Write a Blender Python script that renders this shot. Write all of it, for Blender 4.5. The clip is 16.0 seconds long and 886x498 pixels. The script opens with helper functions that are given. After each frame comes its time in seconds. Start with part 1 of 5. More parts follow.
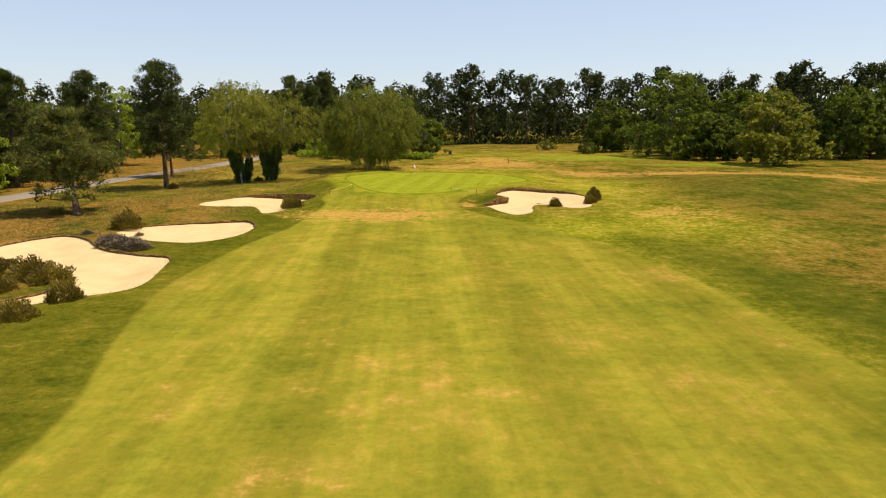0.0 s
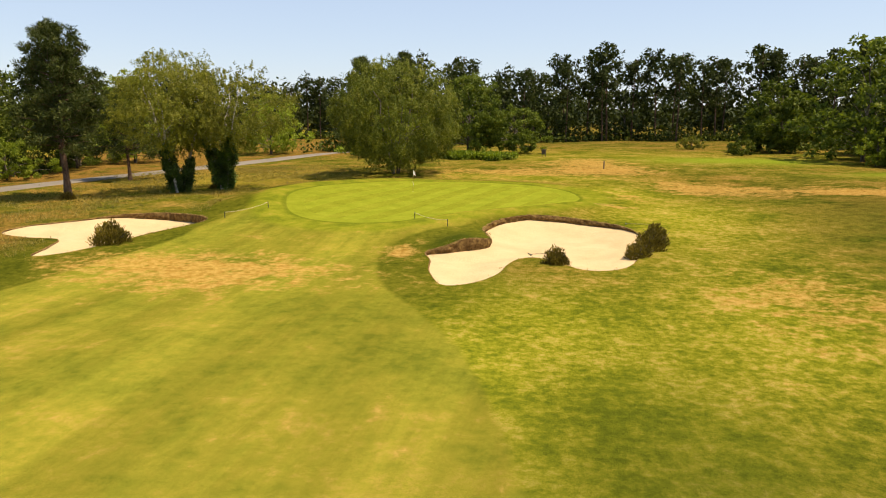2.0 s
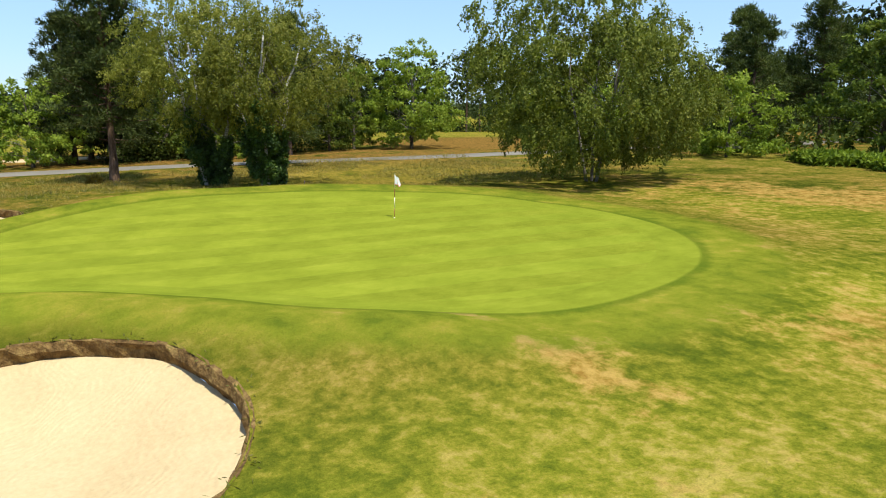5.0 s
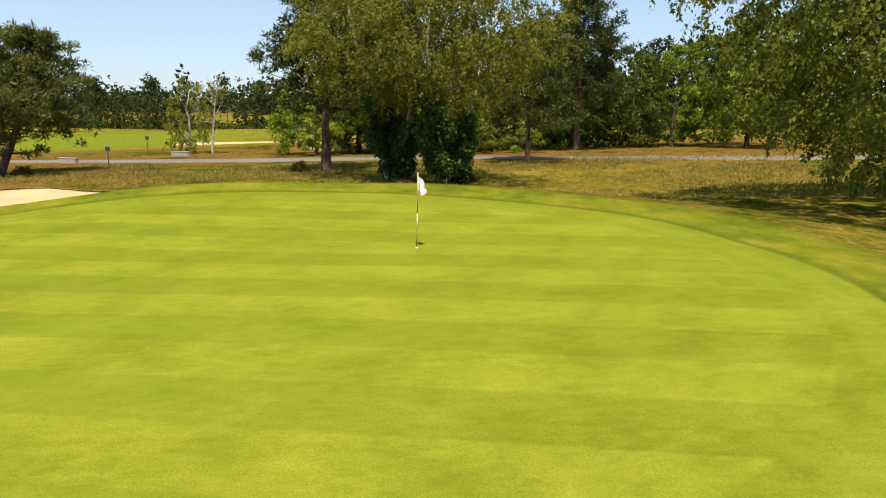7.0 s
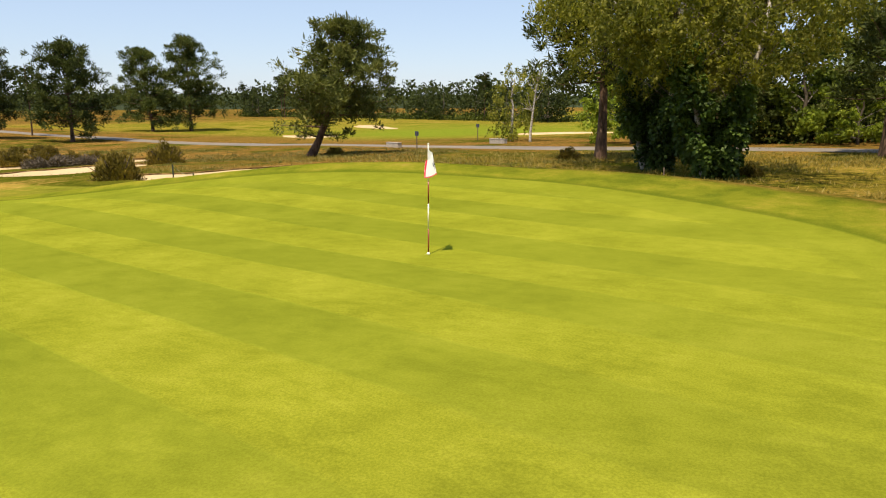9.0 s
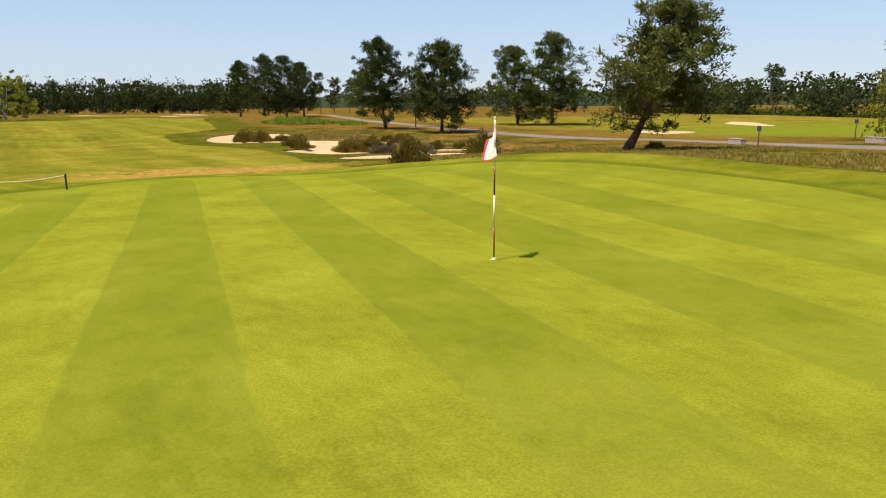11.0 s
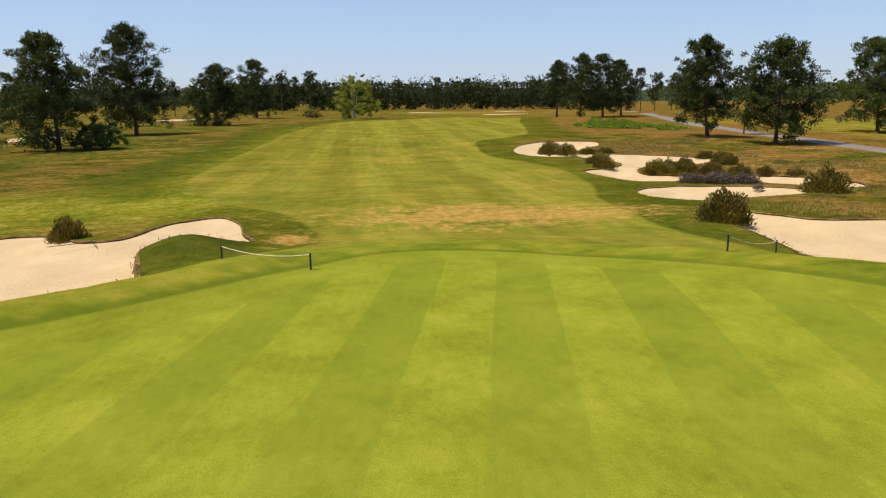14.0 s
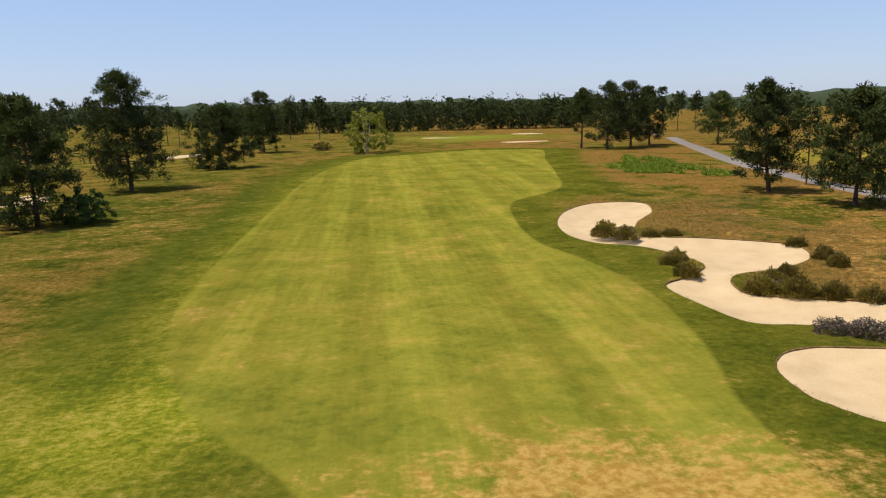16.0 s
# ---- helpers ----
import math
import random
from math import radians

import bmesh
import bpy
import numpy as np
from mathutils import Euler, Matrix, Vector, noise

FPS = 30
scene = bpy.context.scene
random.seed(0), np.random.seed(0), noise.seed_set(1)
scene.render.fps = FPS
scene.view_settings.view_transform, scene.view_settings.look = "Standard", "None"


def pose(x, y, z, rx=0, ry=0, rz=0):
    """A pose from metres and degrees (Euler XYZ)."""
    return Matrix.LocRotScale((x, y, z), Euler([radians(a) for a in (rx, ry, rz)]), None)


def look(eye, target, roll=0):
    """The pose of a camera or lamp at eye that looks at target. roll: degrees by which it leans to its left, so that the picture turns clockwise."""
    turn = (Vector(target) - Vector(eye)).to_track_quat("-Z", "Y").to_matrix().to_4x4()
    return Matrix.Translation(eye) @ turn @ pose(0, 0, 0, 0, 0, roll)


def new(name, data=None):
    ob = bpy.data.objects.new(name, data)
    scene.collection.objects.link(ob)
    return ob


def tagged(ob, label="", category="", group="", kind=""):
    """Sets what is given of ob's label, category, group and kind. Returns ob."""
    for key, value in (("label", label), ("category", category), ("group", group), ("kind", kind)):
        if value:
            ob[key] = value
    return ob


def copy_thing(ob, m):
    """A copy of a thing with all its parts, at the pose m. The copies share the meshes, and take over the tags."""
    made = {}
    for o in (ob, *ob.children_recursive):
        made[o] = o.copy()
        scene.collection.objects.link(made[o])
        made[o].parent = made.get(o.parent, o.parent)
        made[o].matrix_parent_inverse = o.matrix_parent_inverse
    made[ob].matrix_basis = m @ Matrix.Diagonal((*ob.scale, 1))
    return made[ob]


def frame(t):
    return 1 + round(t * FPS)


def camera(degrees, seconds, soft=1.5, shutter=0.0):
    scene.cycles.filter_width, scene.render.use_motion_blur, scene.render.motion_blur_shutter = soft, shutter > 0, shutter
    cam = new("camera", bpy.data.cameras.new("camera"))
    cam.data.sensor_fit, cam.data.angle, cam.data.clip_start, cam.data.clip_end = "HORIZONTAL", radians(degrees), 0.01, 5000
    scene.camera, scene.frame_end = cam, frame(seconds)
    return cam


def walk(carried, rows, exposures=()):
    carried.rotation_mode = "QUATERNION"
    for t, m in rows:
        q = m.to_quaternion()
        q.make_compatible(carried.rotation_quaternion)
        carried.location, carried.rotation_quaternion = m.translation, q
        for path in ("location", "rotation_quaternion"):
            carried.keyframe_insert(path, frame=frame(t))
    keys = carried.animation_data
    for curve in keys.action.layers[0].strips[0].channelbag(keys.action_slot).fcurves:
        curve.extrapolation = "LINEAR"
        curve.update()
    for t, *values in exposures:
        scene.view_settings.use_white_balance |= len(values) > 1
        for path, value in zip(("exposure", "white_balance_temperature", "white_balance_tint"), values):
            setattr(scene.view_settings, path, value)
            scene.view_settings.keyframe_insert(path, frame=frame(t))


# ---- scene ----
cam = camera(64.4, 16.0, soft=1.15)
PATH = [
    (0, (0.814, -107.861, 8.231), (0.879, -105.893, 7.880), -0.1),
    (0.5, (4.641, -97.863, 7.984), (4.621, -95.894, 7.635), -0.2),
    (1, (8.655, -88.463, 7.614), (8.545, -86.497, 7.264), -0.2),
    (1.5, (13.820, -78.564, 7.379), (13.569, -76.612, 7.025), -0.2),
    (2, (18.803, -68.939, 7.147), (18.366, -67.021, 6.786), -0.1),
    (2.5, (23.794, -59.776, 7.037), (23.127, -57.928, 6.665), -0.1),
    (3, (27.559, -50.091, 6.647), (26.675, -48.337, 6.272), -0.1),
    (3.5, (30.761, -40.813, 6.334), (29.670, -39.180, 5.954), -0.1),
    (4, (31.910, -32.046, 5.931), (30.624, -30.562, 5.551), 0.1),
    (4.5, (31.451, -24.124, 5.496), (29.986, -22.816, 5.116), 0.2),
    (5, (29.831, -17.377, 5.082), (28.207, -16.272, 4.704), 0.3),
    (5.5, (27.496, -12.137, 4.747), (25.737, -11.263, 4.369), 0.4),
    (6, (25.102, -7.322, 4.451), (23.238, -6.700, 4.078), 0.6),
    (6.5, (22.408, -3.386, 4.192), (20.478, -3.026, 3.811), 0.5),
    (7, (19.949, -0.056, 3.908), (17.988, 0.024, 3.522), 0.3),
    (7.5, (17.805, 2.382, 3.587), (15.852, 2.204, 3.196), 0.1),
    (8, (15.634, 4.301, 3.212), (13.722, 3.864, 2.818), -0.1),
    (8.5, (13.727, 5.878, 3.061), (11.900, 5.170, 2.661), -0.2),
    (9, (11.798, 6.859, 2.887), (10.083, 5.910, 2.488), -0.3),
    (9.5, (10.159, 7.543, 2.794), (8.586, 6.375, 2.394), -0.3),
    (10, (8.666, 7.981, 2.699), (7.262, 6.614, 2.300), -0.3),
    (10.5, (7.265, 8.453, 2.554), (6.053, 6.913, 2.154), -0.3),
    (11, (6.155, 8.706, 2.364), (5.145, 7.027, 1.963), -0.4),
    (11.5, (5.278, 8.682, 2.217), (4.466, 6.899, 1.814), -0.5),
    (12, (4.55, 8.31, 2.19), (3.914, 6.457, 1.786), -0.6),
    (12.5, (3.97, 7.56, 2.37), (3.475, 5.666, 1.964), -0.55),
    (13, (3.45, 7.17, 2.36), (3.108, 5.242, 1.951), -0.5),
    (13.5, (2.89, 5.59, 3.06), (2.63, 3.651, 2.651), -0.5),
    (14, (2.949, 3.603, 4.723), (2.752, 1.657, 4.308), -0.6),
    (14.5, (3.630, 1.098, 6.697), (3.452, -0.850, 6.283), -0.7),
    (15, (4.199, -2.303, 8.672), (4.023, -4.252, 8.259), -0.8),
    (15.5, (4.45, -6.75, 10.35), (4.275, -8.7, 9.944), -1.1),
    (16, (4.2, -11.75, 11.8), (4.029, -13.704, 11.408), -1.5),
]
walk(cam, [(t, look(e, g, r)) for t, e, g, r in PATH],
     ((0, 0.68, 7250, 13), (3.0, 0.80, 7200, 13), (5.3, 0.76, 5600, 2), (6.0, 0.74, 5900, 4), (7.0, 0.72, 6500, 8), (9.0, 0.70, 6750, 12), (12.5, 0.46, 6350, 11), (16.0, 0.38, 6050, 15)))

from mathutils import geometry

# ---- light ----
SUN = Vector((0.405, 0.02, 0.914)).normalized()
world = bpy.data.worlds.new("sky")
scene.world = world
world.use_nodes = True
wt = world.node_tree
sky = wt.nodes.new("ShaderNodeTexSky")
sky.sky_type = "NISHITA"
sky.sun_disc = False
sky.sun_elevation = radians(66)
sky.sun_rotation = radians(88)
sky.air_density, sky.dust_density, sky.ozone_density = 1.0, 0.45, 1.6
haze = wt.nodes.new("ShaderNodeMix")
haze.data_type = "RGBA"
haze.inputs["Factor"].default_value = 0.55
haze.inputs["B"].default_value = (3.3, 4.25, 6.0, 1)
wt.links.new(sky.outputs[0], haze.inputs["A"])
wt.links.new(haze.outputs["Result"], wt.nodes["Background"].inputs["Color"])
wt.nodes["Background"].inputs["Strength"].default_value = 0.098
lamp = bpy.data.lights.new("sun", "SUN")
lamp.energy, lamp.angle, lamp.color = 5.0, radians(0.55), (1.0, 0.87, 0.67)
new("sun", lamp).matrix_world = look(SUN * 200, (0, 0, 0))


# ---- materials ----
class Nodes:
    """Short ways to lay shader nodes."""

    def __init__(self, name):
        self.mat = bpy.data.materials.new(name)
        self.mat.use_nodes = True
        self.t = self.mat.node_tree
        self.bsdf = self.t.nodes["Principled BSDF"]
        self.place = self.t.nodes.new("ShaderNodeNewGeometry").outputs["Position"]

    def put(self, socket, value):
        if isinstance(value, bpy.types.NodeSocket):
            self.t.links.new(value, socket)
        elif isinstance(value, (tuple, list)) and len(value) == 3 and socket.type == "RGBA":
            socket.default_value = (*value, 1)
        else:
            socket.default_value = value

    def noise(self, scale, detail=3.0, rough=0.55, stretch=None, seed=0.0):
        n = self.t.nodes.new("ShaderNodeTexNoise")
        co = self.place
        if stretch or seed:
            m = self.t.nodes.new("ShaderNodeMapping")
            self.t.links.new(co, m.inputs[0])
            m.inputs["Location"].default_value = (seed, seed * 1.7, 0)
            m.inputs["Scale"].default_value = stretch or (1, 1, 1)
            co = m.outputs[0]
        self.t.links.new(co, n.inputs["Vector"])
        n.inputs["Scale"].default_value, n.inputs["Detail"].default_value, n.inputs["Roughness"].default_value = scale, detail, rough
        return n.outputs["Fac"]

    def calc(self, op, a, b=0.0, clamp=False):
        n = self.t.nodes.new("ShaderNodeMath")
        n.operation, n.use_clamp = op, clamp
        self.put(n.inputs[0], a)
        self.put(n.inputs[1], b)
        return n.outputs[0]

    def step(self, v, lo, hi, a=0.0, b=1.0):
        n = self.t.nodes.new("ShaderNodeMapRange")
        n.interpolation_type = "SMOOTHSTEP"
        self.put(n.inputs["Value"], v)
        for key, value in (("From Min", lo), ("From Max", hi), ("To Min", a), ("To Max", b)):
            n.inputs[key].default_value = value
        return n.outputs[0]

    def mix(self, f, a, b, how="MIX"):
        n = self.t.nodes.new("ShaderNodeMix")
        n.data_type, n.blend_type = "RGBA", how
        self.put(n.inputs["Factor"], f)
        self.put(n.inputs["A"], a)
        self.put(n.inputs["B"], b)
        return n.outputs["Result"]

    def ramp(self, f, *stops):
        n = self.t.nodes.new("ShaderNodeValToRGB")
        el = n.color_ramp.elements
        while len(el) < len(stops):
            el.new(0.5)
        for e, (p, c) in zip(el, stops):
            e.position, e.color = p, (*c, 1)
        self.put(n.inputs[0], f)
        return n.outputs[0]

    def attr(self, name):
        n = self.t.nodes.new("ShaderNodeAttribute")
        n.attribute_name = name
        return n.outputs["Fac"]

    def along(self, x, y):
        n = self.t.nodes.new("ShaderNodeVectorMath")
        n.operation = "DOT_PRODUCT"
        self.t.links.new(self.place, n.inputs[0])
        n.inputs[1].default_value = (x, y, 0)
        return n.outputs["Value"]

    def bump(self, height, strength, distance=0.05):
        n = self.t.nodes.new("ShaderNodeBump")
        n.inputs["Strength"].default_value, n.inputs["Distance"].default_value = strength, distance
        self.put(n.inputs["Height"], height)
        self.t.links.new(n.outputs[0], self.bsdf.inputs["Normal"])

    def finish(self, color, rough=0.8, gloss=0.3, metal=0.0):
        self.put(self.bsdf.inputs["Base Color"], color)
        self.put(self.bsdf.inputs["Roughness"], rough)
        self.bsdf.inputs["Specular IOR Level"].default_value = gloss
        self.bsdf.inputs["Metallic"].default_value = metal
        return self.mat


def turf_material():
    """One turf for rough, fairway, fringe and green, told apart by the distances to their edges."""
    n = Nodes("turf")
    big, mid, small = n.noise(0.035, 4, 0.6), n.noise(0.17, 7, 0.66, None, 7.0), n.noise(0.8, 6, 0.68)
    tuft, fine = n.noise(2.4, 6, 0.72, None, 3.0), n.noise(38.0, 4, 0.75)
    grain = n.step(fine, 0.3, 0.7, 0.80, 1.18)
    wob = n.calc("MULTIPLY", n.calc("SUBTRACT", small, 0.5), 0.7)
    dg = n.calc("ADD", n.attr("d_green"), n.calc("MULTIPLY", wob, 0.2))
    df = n.calc("ADD", n.attr("d_fairway"), n.calc("MULTIPLY", wob, 0.8))
    dry, lush, pale = n.attr("dry"), n.attr("lush"), n.attr("pale")
    mix3 = n.calc("ADD", n.calc("MULTIPLY", mid, 0.40), n.calc("ADD", n.calc("MULTIPLY", small, 0.25), n.calc("MULTIPLY", tuft, 0.35)))
    # tall rough: olive, straw and russet
    rough = n.ramp(mix3, (0.40, (0.020, 0.027, 0.004)), (0.47, (0.060, 0.062, 0.008)), (0.53, (0.118, 0.093, 0.015)), (0.61, (0.235, 0.155, 0.046)))
    russet = n.mix(n.step(tuft, 0.32, 0.68), (0.074, 0.045, 0.011), (0.225, 0.124, 0.030))
    heath = n.step(n.along(-1, 0), 14.0, 34.0, 0.6, 1.0)
    rough = n.mix(n.calc("MULTIPLY", n.step(n.calc("ADD", n.calc("MULTIPLY", big, 0.5), n.calc("ADD", n.calc("MULTIPLY", mid, 0.4), n.calc("MULTIPLY", n.calc("MULTIPLY", small, heath), 0.2))), 0.485, 0.575), n.calc("MULTIPLY", heath, 0.9)), rough, russet)
    # the first cut along the fairway is greener
    cut = n.ramp(mix3, (0.36, (0.022, 0.032, 0.004)), (0.46, (0.053, 0.061, 0.006)), (0.55, (0.092, 0.090, 0.010)), (0.66, (0.170, 0.136, 0.022)))
    rough = n.mix(n.step(n.calc("ADD", df, n.calc("MULTIPLY", mid, 6.0)), 8.0, 15.0, 1.0, 0.0), rough, cut)
    rough = n.mix(n.calc("MULTIPLY", lush, n.step(tuft, 0.3, 0.58, 0.25, 1.0)), rough, n.mix(n.step(small, 0.35, 0.65), (0.030, 0.046, 0.006), (0.066, 0.074, 0.009)))
    sunny = n.ramp(n.step(n.calc("ADD", mix3, n.calc("MULTIPLY", n.calc("SUBTRACT", tuft, 0.5), 0.25)), 0.33, 0.69), (0.05, (0.080, 0.100, 0.008)), (0.35, (0.140, 0.150, 0.011)), (0.58, (0.205, 0.192, 0.018)), (0.90, (0.315, 0.255, 0.055)))
    rough = n.mix(n.calc("MULTIPLY", pale, 0.9), rough, sunny)
    # fairway with faint mown lanes and dry patches
    mix2 = n.calc("ADD", n.calc("MULTIPLY", mid, 0.46), n.calc("ADD", n.calc("MULTIPLY", small, 0.28), n.calc("MULTIPLY", tuft, 0.26)))
    fair = n.ramp(mix2, (0.37, (0.078, 0.090, 0.010)), (0.46, (0.122, 0.124, 0.014)), (0.54, (0.164, 0.148, 0.018)), (0.64, (0.235, 0.172, 0.034)))
    lane = n.step(n.calc("SINE", n.calc("MULTIPLY", n.along(1, 0.03), math.pi / 2.7)), -0.5, 0.5, 0.945, 1.055)
    lane = n.calc("MULTIPLY", lane, n.step(n.calc("SINE", n.calc("MULTIPLY", n.along(1, -0.02), math.pi / 5.3)), -0.5, 0.5, 0.945, 1.06))
    lane = n.calc("MULTIPLY", lane, n.step(n.noise(0.5, 5, 0.65, (2.4, 0.14, 1), 11.0), 0.35, 0.65, 0.92, 1.08))
    # no lane: a vignette-like falloff towards +x put into the fairway's colour
    lane = n.calc("MULTIPLY", lane, n.step(n.along(1, 0), 2.0, 14.0, 1.0, 0.92))
    fair = n.mix(1.0, fair, lane, "MULTIPLY")
    out = n.mix(n.step(df, -0.22, 0.22), fair, rough)
    out = n.mix(n.calc("MULTIPLY", n.attr("tee"), n.step(df, 0.0, 1.0)), out, n.mix(n.step(small, 0.3, 0.7), (0.115, 0.15, 0.012), (0.15, 0.18, 0.018)))
    # scorched patches
    spots = n.calc("ADD", n.calc("MULTIPLY", small, 0.5), n.calc("ADD", n.calc("MULTIPLY", mid, 0.3), n.calc("MULTIPLY", tuft, 0.2)))
    scorch = n.step(n.calc("ADD", spots, n.calc("MULTIPLY", dry, 0.22)), 0.565, 0.70)
    out = n.mix(n.calc("MULTIPLY", scorch, 0.8), out, n.mix(n.step(tuft, 0.38, 0.62), (0.230, 0.122, 0.026), (0.345, 0.222, 0.062)))
    # fringe round the green
    fringe = n.ramp(n.calc("ADD", n.calc("MULTIPLY", mid, 0.4), n.calc("MULTIPLY", small, 0.6)), (0.38, (0.082, 0.104, 0.009)), (0.5, (0.136, 0.148, 0.012)), (0.63, (0.205, 0.184, 0.021)))
    # darker grass beside the green, with the height step's edge shade painted in
    fringe = n.mix(n.step(n.calc("ADD", dg, n.calc("MULTIPLY", wob, 0.5)), 0.18, 0.62, 0.65, 0.0), fringe, (0.062, 0.088, 0.007))
    out = n.mix(n.step(n.calc("ADD", dg, n.calc("MULTIPLY", wob, 1.5)), 2.3, 3.6, 0.95, 0.0), out, n.mix(n.calc("MULTIPLY", scorch, n.step(dg, -0.1, 0.7, 0.0, 0.85)), fringe, (0.26, 0.175, 0.06)))
    # the green, rolled in lanes
    green = n.ramp(n.calc("ADD", n.calc("MULTIPLY", n.noise(0.5, 5, 0.65), 0.6), n.calc("MULTIPLY", n.noise(5.0, 5, 0.7, (1.0, 0.45, 1)), 0.4)), (0.36, (0.122, 0.136, 0.011)), (0.5, (0.163, 0.178, 0.015)), (0.64, (0.203, 0.213, 0.021)))
    u = n.calc("ADD", n.calc("SUBTRACT", n.along(0.982, -0.187), 0.9), n.calc("MULTIPLY", n.calc("SUBTRACT", small, 0.5), 0.16))
    roll = n.step(n.calc("SINE", n.calc("MULTIPLY", u, math.pi / 1.55)), -0.12, 0.12, 1.03, 0.92)
    lean = n.step(n.calc("SINE", n.calc("MULTIPLY", u, math.pi / 1.55)), -0.12, 0.12, -1.0, 1.0)
    roll = n.calc("MULTIPLY", roll, n.step(n.calc("SINE", n.calc("MULTIPLY", n.along(0.42, 0.9), math.pi / 1.9)), -0.6, 0.6, 0.985, 1.015))
    ring = n.step(n.calc("SINE", n.calc("MULTIPLY", dg, math.pi / 0.55)), -0.4, 0.4, 0.86, 0.91)
    roll = n.calc("ADD", n.calc("MULTIPLY", roll, n.step(dg, -1.62, -1.46, 1.0, 0.0)), n.calc("MULTIPLY", ring, n.step(dg, -1.62, -1.46)))
    green = n.mix(1.0, green, roll, "MULTIPLY")
    out = n.mix(n.step(dg, -0.08, 0.08), green, out)
    out = n.mix(1.0, out, grain, "MULTIPLY")
    wild = n.step(n.calc("MINIMUM", df, dg), -0.5, 3.0, 0.05, 1.0)
    n.bump(n.calc("MULTIPLY", n.calc("ADD", n.calc("MULTIPLY", tuft, 0.7), n.calc("MULTIPLY", n.noise(9.0, 4, 0.7), 0.3)), wild), 0.75, 0.30)
    on_green = n.step(dg, -1.62, -1.46, 1.0, 0.0)
    tilt = n.t.nodes.new("ShaderNodeVectorMath")
    tilt.operation = "SCALE"
    tilt.inputs[0].default_value = (0.187, 0.982, 0)
    n.put(tilt.inputs["Scale"], n.calc("MULTIPLY", n.calc("MULTIPLY", lean, on_green), -0.32))
    both = n.t.nodes.new("ShaderNodeVectorMath")
    both.operation = "ADD"
    n.t.links.new(n.bsdf.inputs["Normal"].links[0].from_socket, both.inputs[0])
    n.t.links.new(tilt.outputs[0], both.inputs[1])
    n.t.links.new(both.outputs[0], n.bsdf.inputs["Normal"])
    n.put(n.bsdf.inputs["Sheen Weight"], n.step(dg, -0.1, 0.1, 0.40, 0.0))
    n.bsdf.inputs["Sheen Roughness"].default_value = 0.45
    n.bsdf.inputs["Sheen Tint"].default_value = (0.55, 0.64, 0.04, 1)
    return n.finish(out, 0.95, 0.0)


def sand_material():
    n = Nodes("bunker_sand")
    col = n.ramp(n.calc("ADD", n.calc("MULTIPLY", n.noise(0.5, 4), 0.6), n.calc("MULTIPLY", n.noise(9.0, 3), 0.4)),
                 (0.3, (0.355, 0.262, 0.142)), (0.5, (0.42, 0.318, 0.178)), (0.7, (0.465, 0.362, 0.215)))
    rake = n.calc("SINE", n.calc("MULTIPLY", n.calc("ADD", n.along(0.8, 0.6), n.calc("MULTIPLY", n.noise(0.25, 2), 9.0)), 22.0))
    n.bump(n.calc("ADD", n.calc("ADD", n.noise(2.2, 4, 0.6), n.calc("MULTIPLY", rake, 0.06)), n.calc("MULTIPLY", n.noise(14, 2), 0.25)), 0.6, 0.07)
    return n.finish(col, 0.95, 0.1)


def lip_material():
    n = Nodes("cut_turf_lip")
    col = n.ramp(n.noise(3.5, 5, 0.7), (0.3, (0.045, 0.026, 0.01)), (0.5, (0.14, 0.085, 0.032)), (0.68, (0.25, 0.17, 0.06)))
    n.bump(n.noise(6, 4, 0.7), 0.9, 0.12)
    return n.finish(col, 0.95, 0.05)


def asphalt_material():
    n = Nodes("worn_asphalt")
    col = n.ramp(n.calc("ADD", n.calc("MULTIPLY", n.noise(0.3, 4), 0.6), n.calc("MULTIPLY", n.noise(12, 3), 0.4)), (0.3, (0.115, 0.100, 0.082)), (0.7, (0.19, 0.166, 0.134)))
    n.bump(n.noise(30, 2), 0.3, 0.02)
    return n.finish(col, 0.85, 0.25)


def leaf_material(name, dark, light, old=None, through_share=0.25, gloss=0.25, lit=(1.3, 1.35, 0.6)):
    """Leaves: each one has its own tint between dark and light, some lit through."""
    n = Nodes(name)
    geo = n.t.nodes.new("ShaderNodeNewGeometry")
    f = geo.outputs["Random Per Island"]
    oi = n.t.nodes.new("ShaderNodeObjectInfo").outputs["Random"]
    stops = [(0.0, dark), (0.75, light)]
    if old:
        stops.append((0.97, old))
    col = n.ramp(n.calc("ADD", n.calc("MULTIPLY", f, 0.55), n.calc("MULTIPLY", n.step(n.noise(0.6, 3), 0.35, 0.65), 0.42)), *stops)
    col = n.mix(1.0, col, n.step(oi, 0.0, 1.0, 0.82, 1.15), "MULTIPLY")
    n.finish(col, 0.6, gloss)
    tr = n.t.nodes.new("ShaderNodeBsdfTranslucent")
    n.put(tr.inputs["Color"], n.mix(1.0, col, lit, "MULTIPLY"))
    mx = n.t.nodes.new("ShaderNodeMixShader")
    mx.inputs[0].default_value = through_share
    n.t.links.new(n.bsdf.outputs[0], mx.inputs[1])
    n.t.links.new(tr.outputs[0], mx.inputs[2])
    n.t.links.new(mx.outputs[0], n.t.nodes["Material Output"].inputs["Surface"])
    return n.mat


def bark_material(name, a, b, scale=6.0, stretch=(1, 1, 0.25)):
    n = Nodes(name)
    v = n.noise(scale, 5, 0.7, stretch)
    n.bump(v, 0.8, 0.06)
    return n.finish(n.ramp(v, (0.35, a), (0.62, b)), 0.9, 0.15)


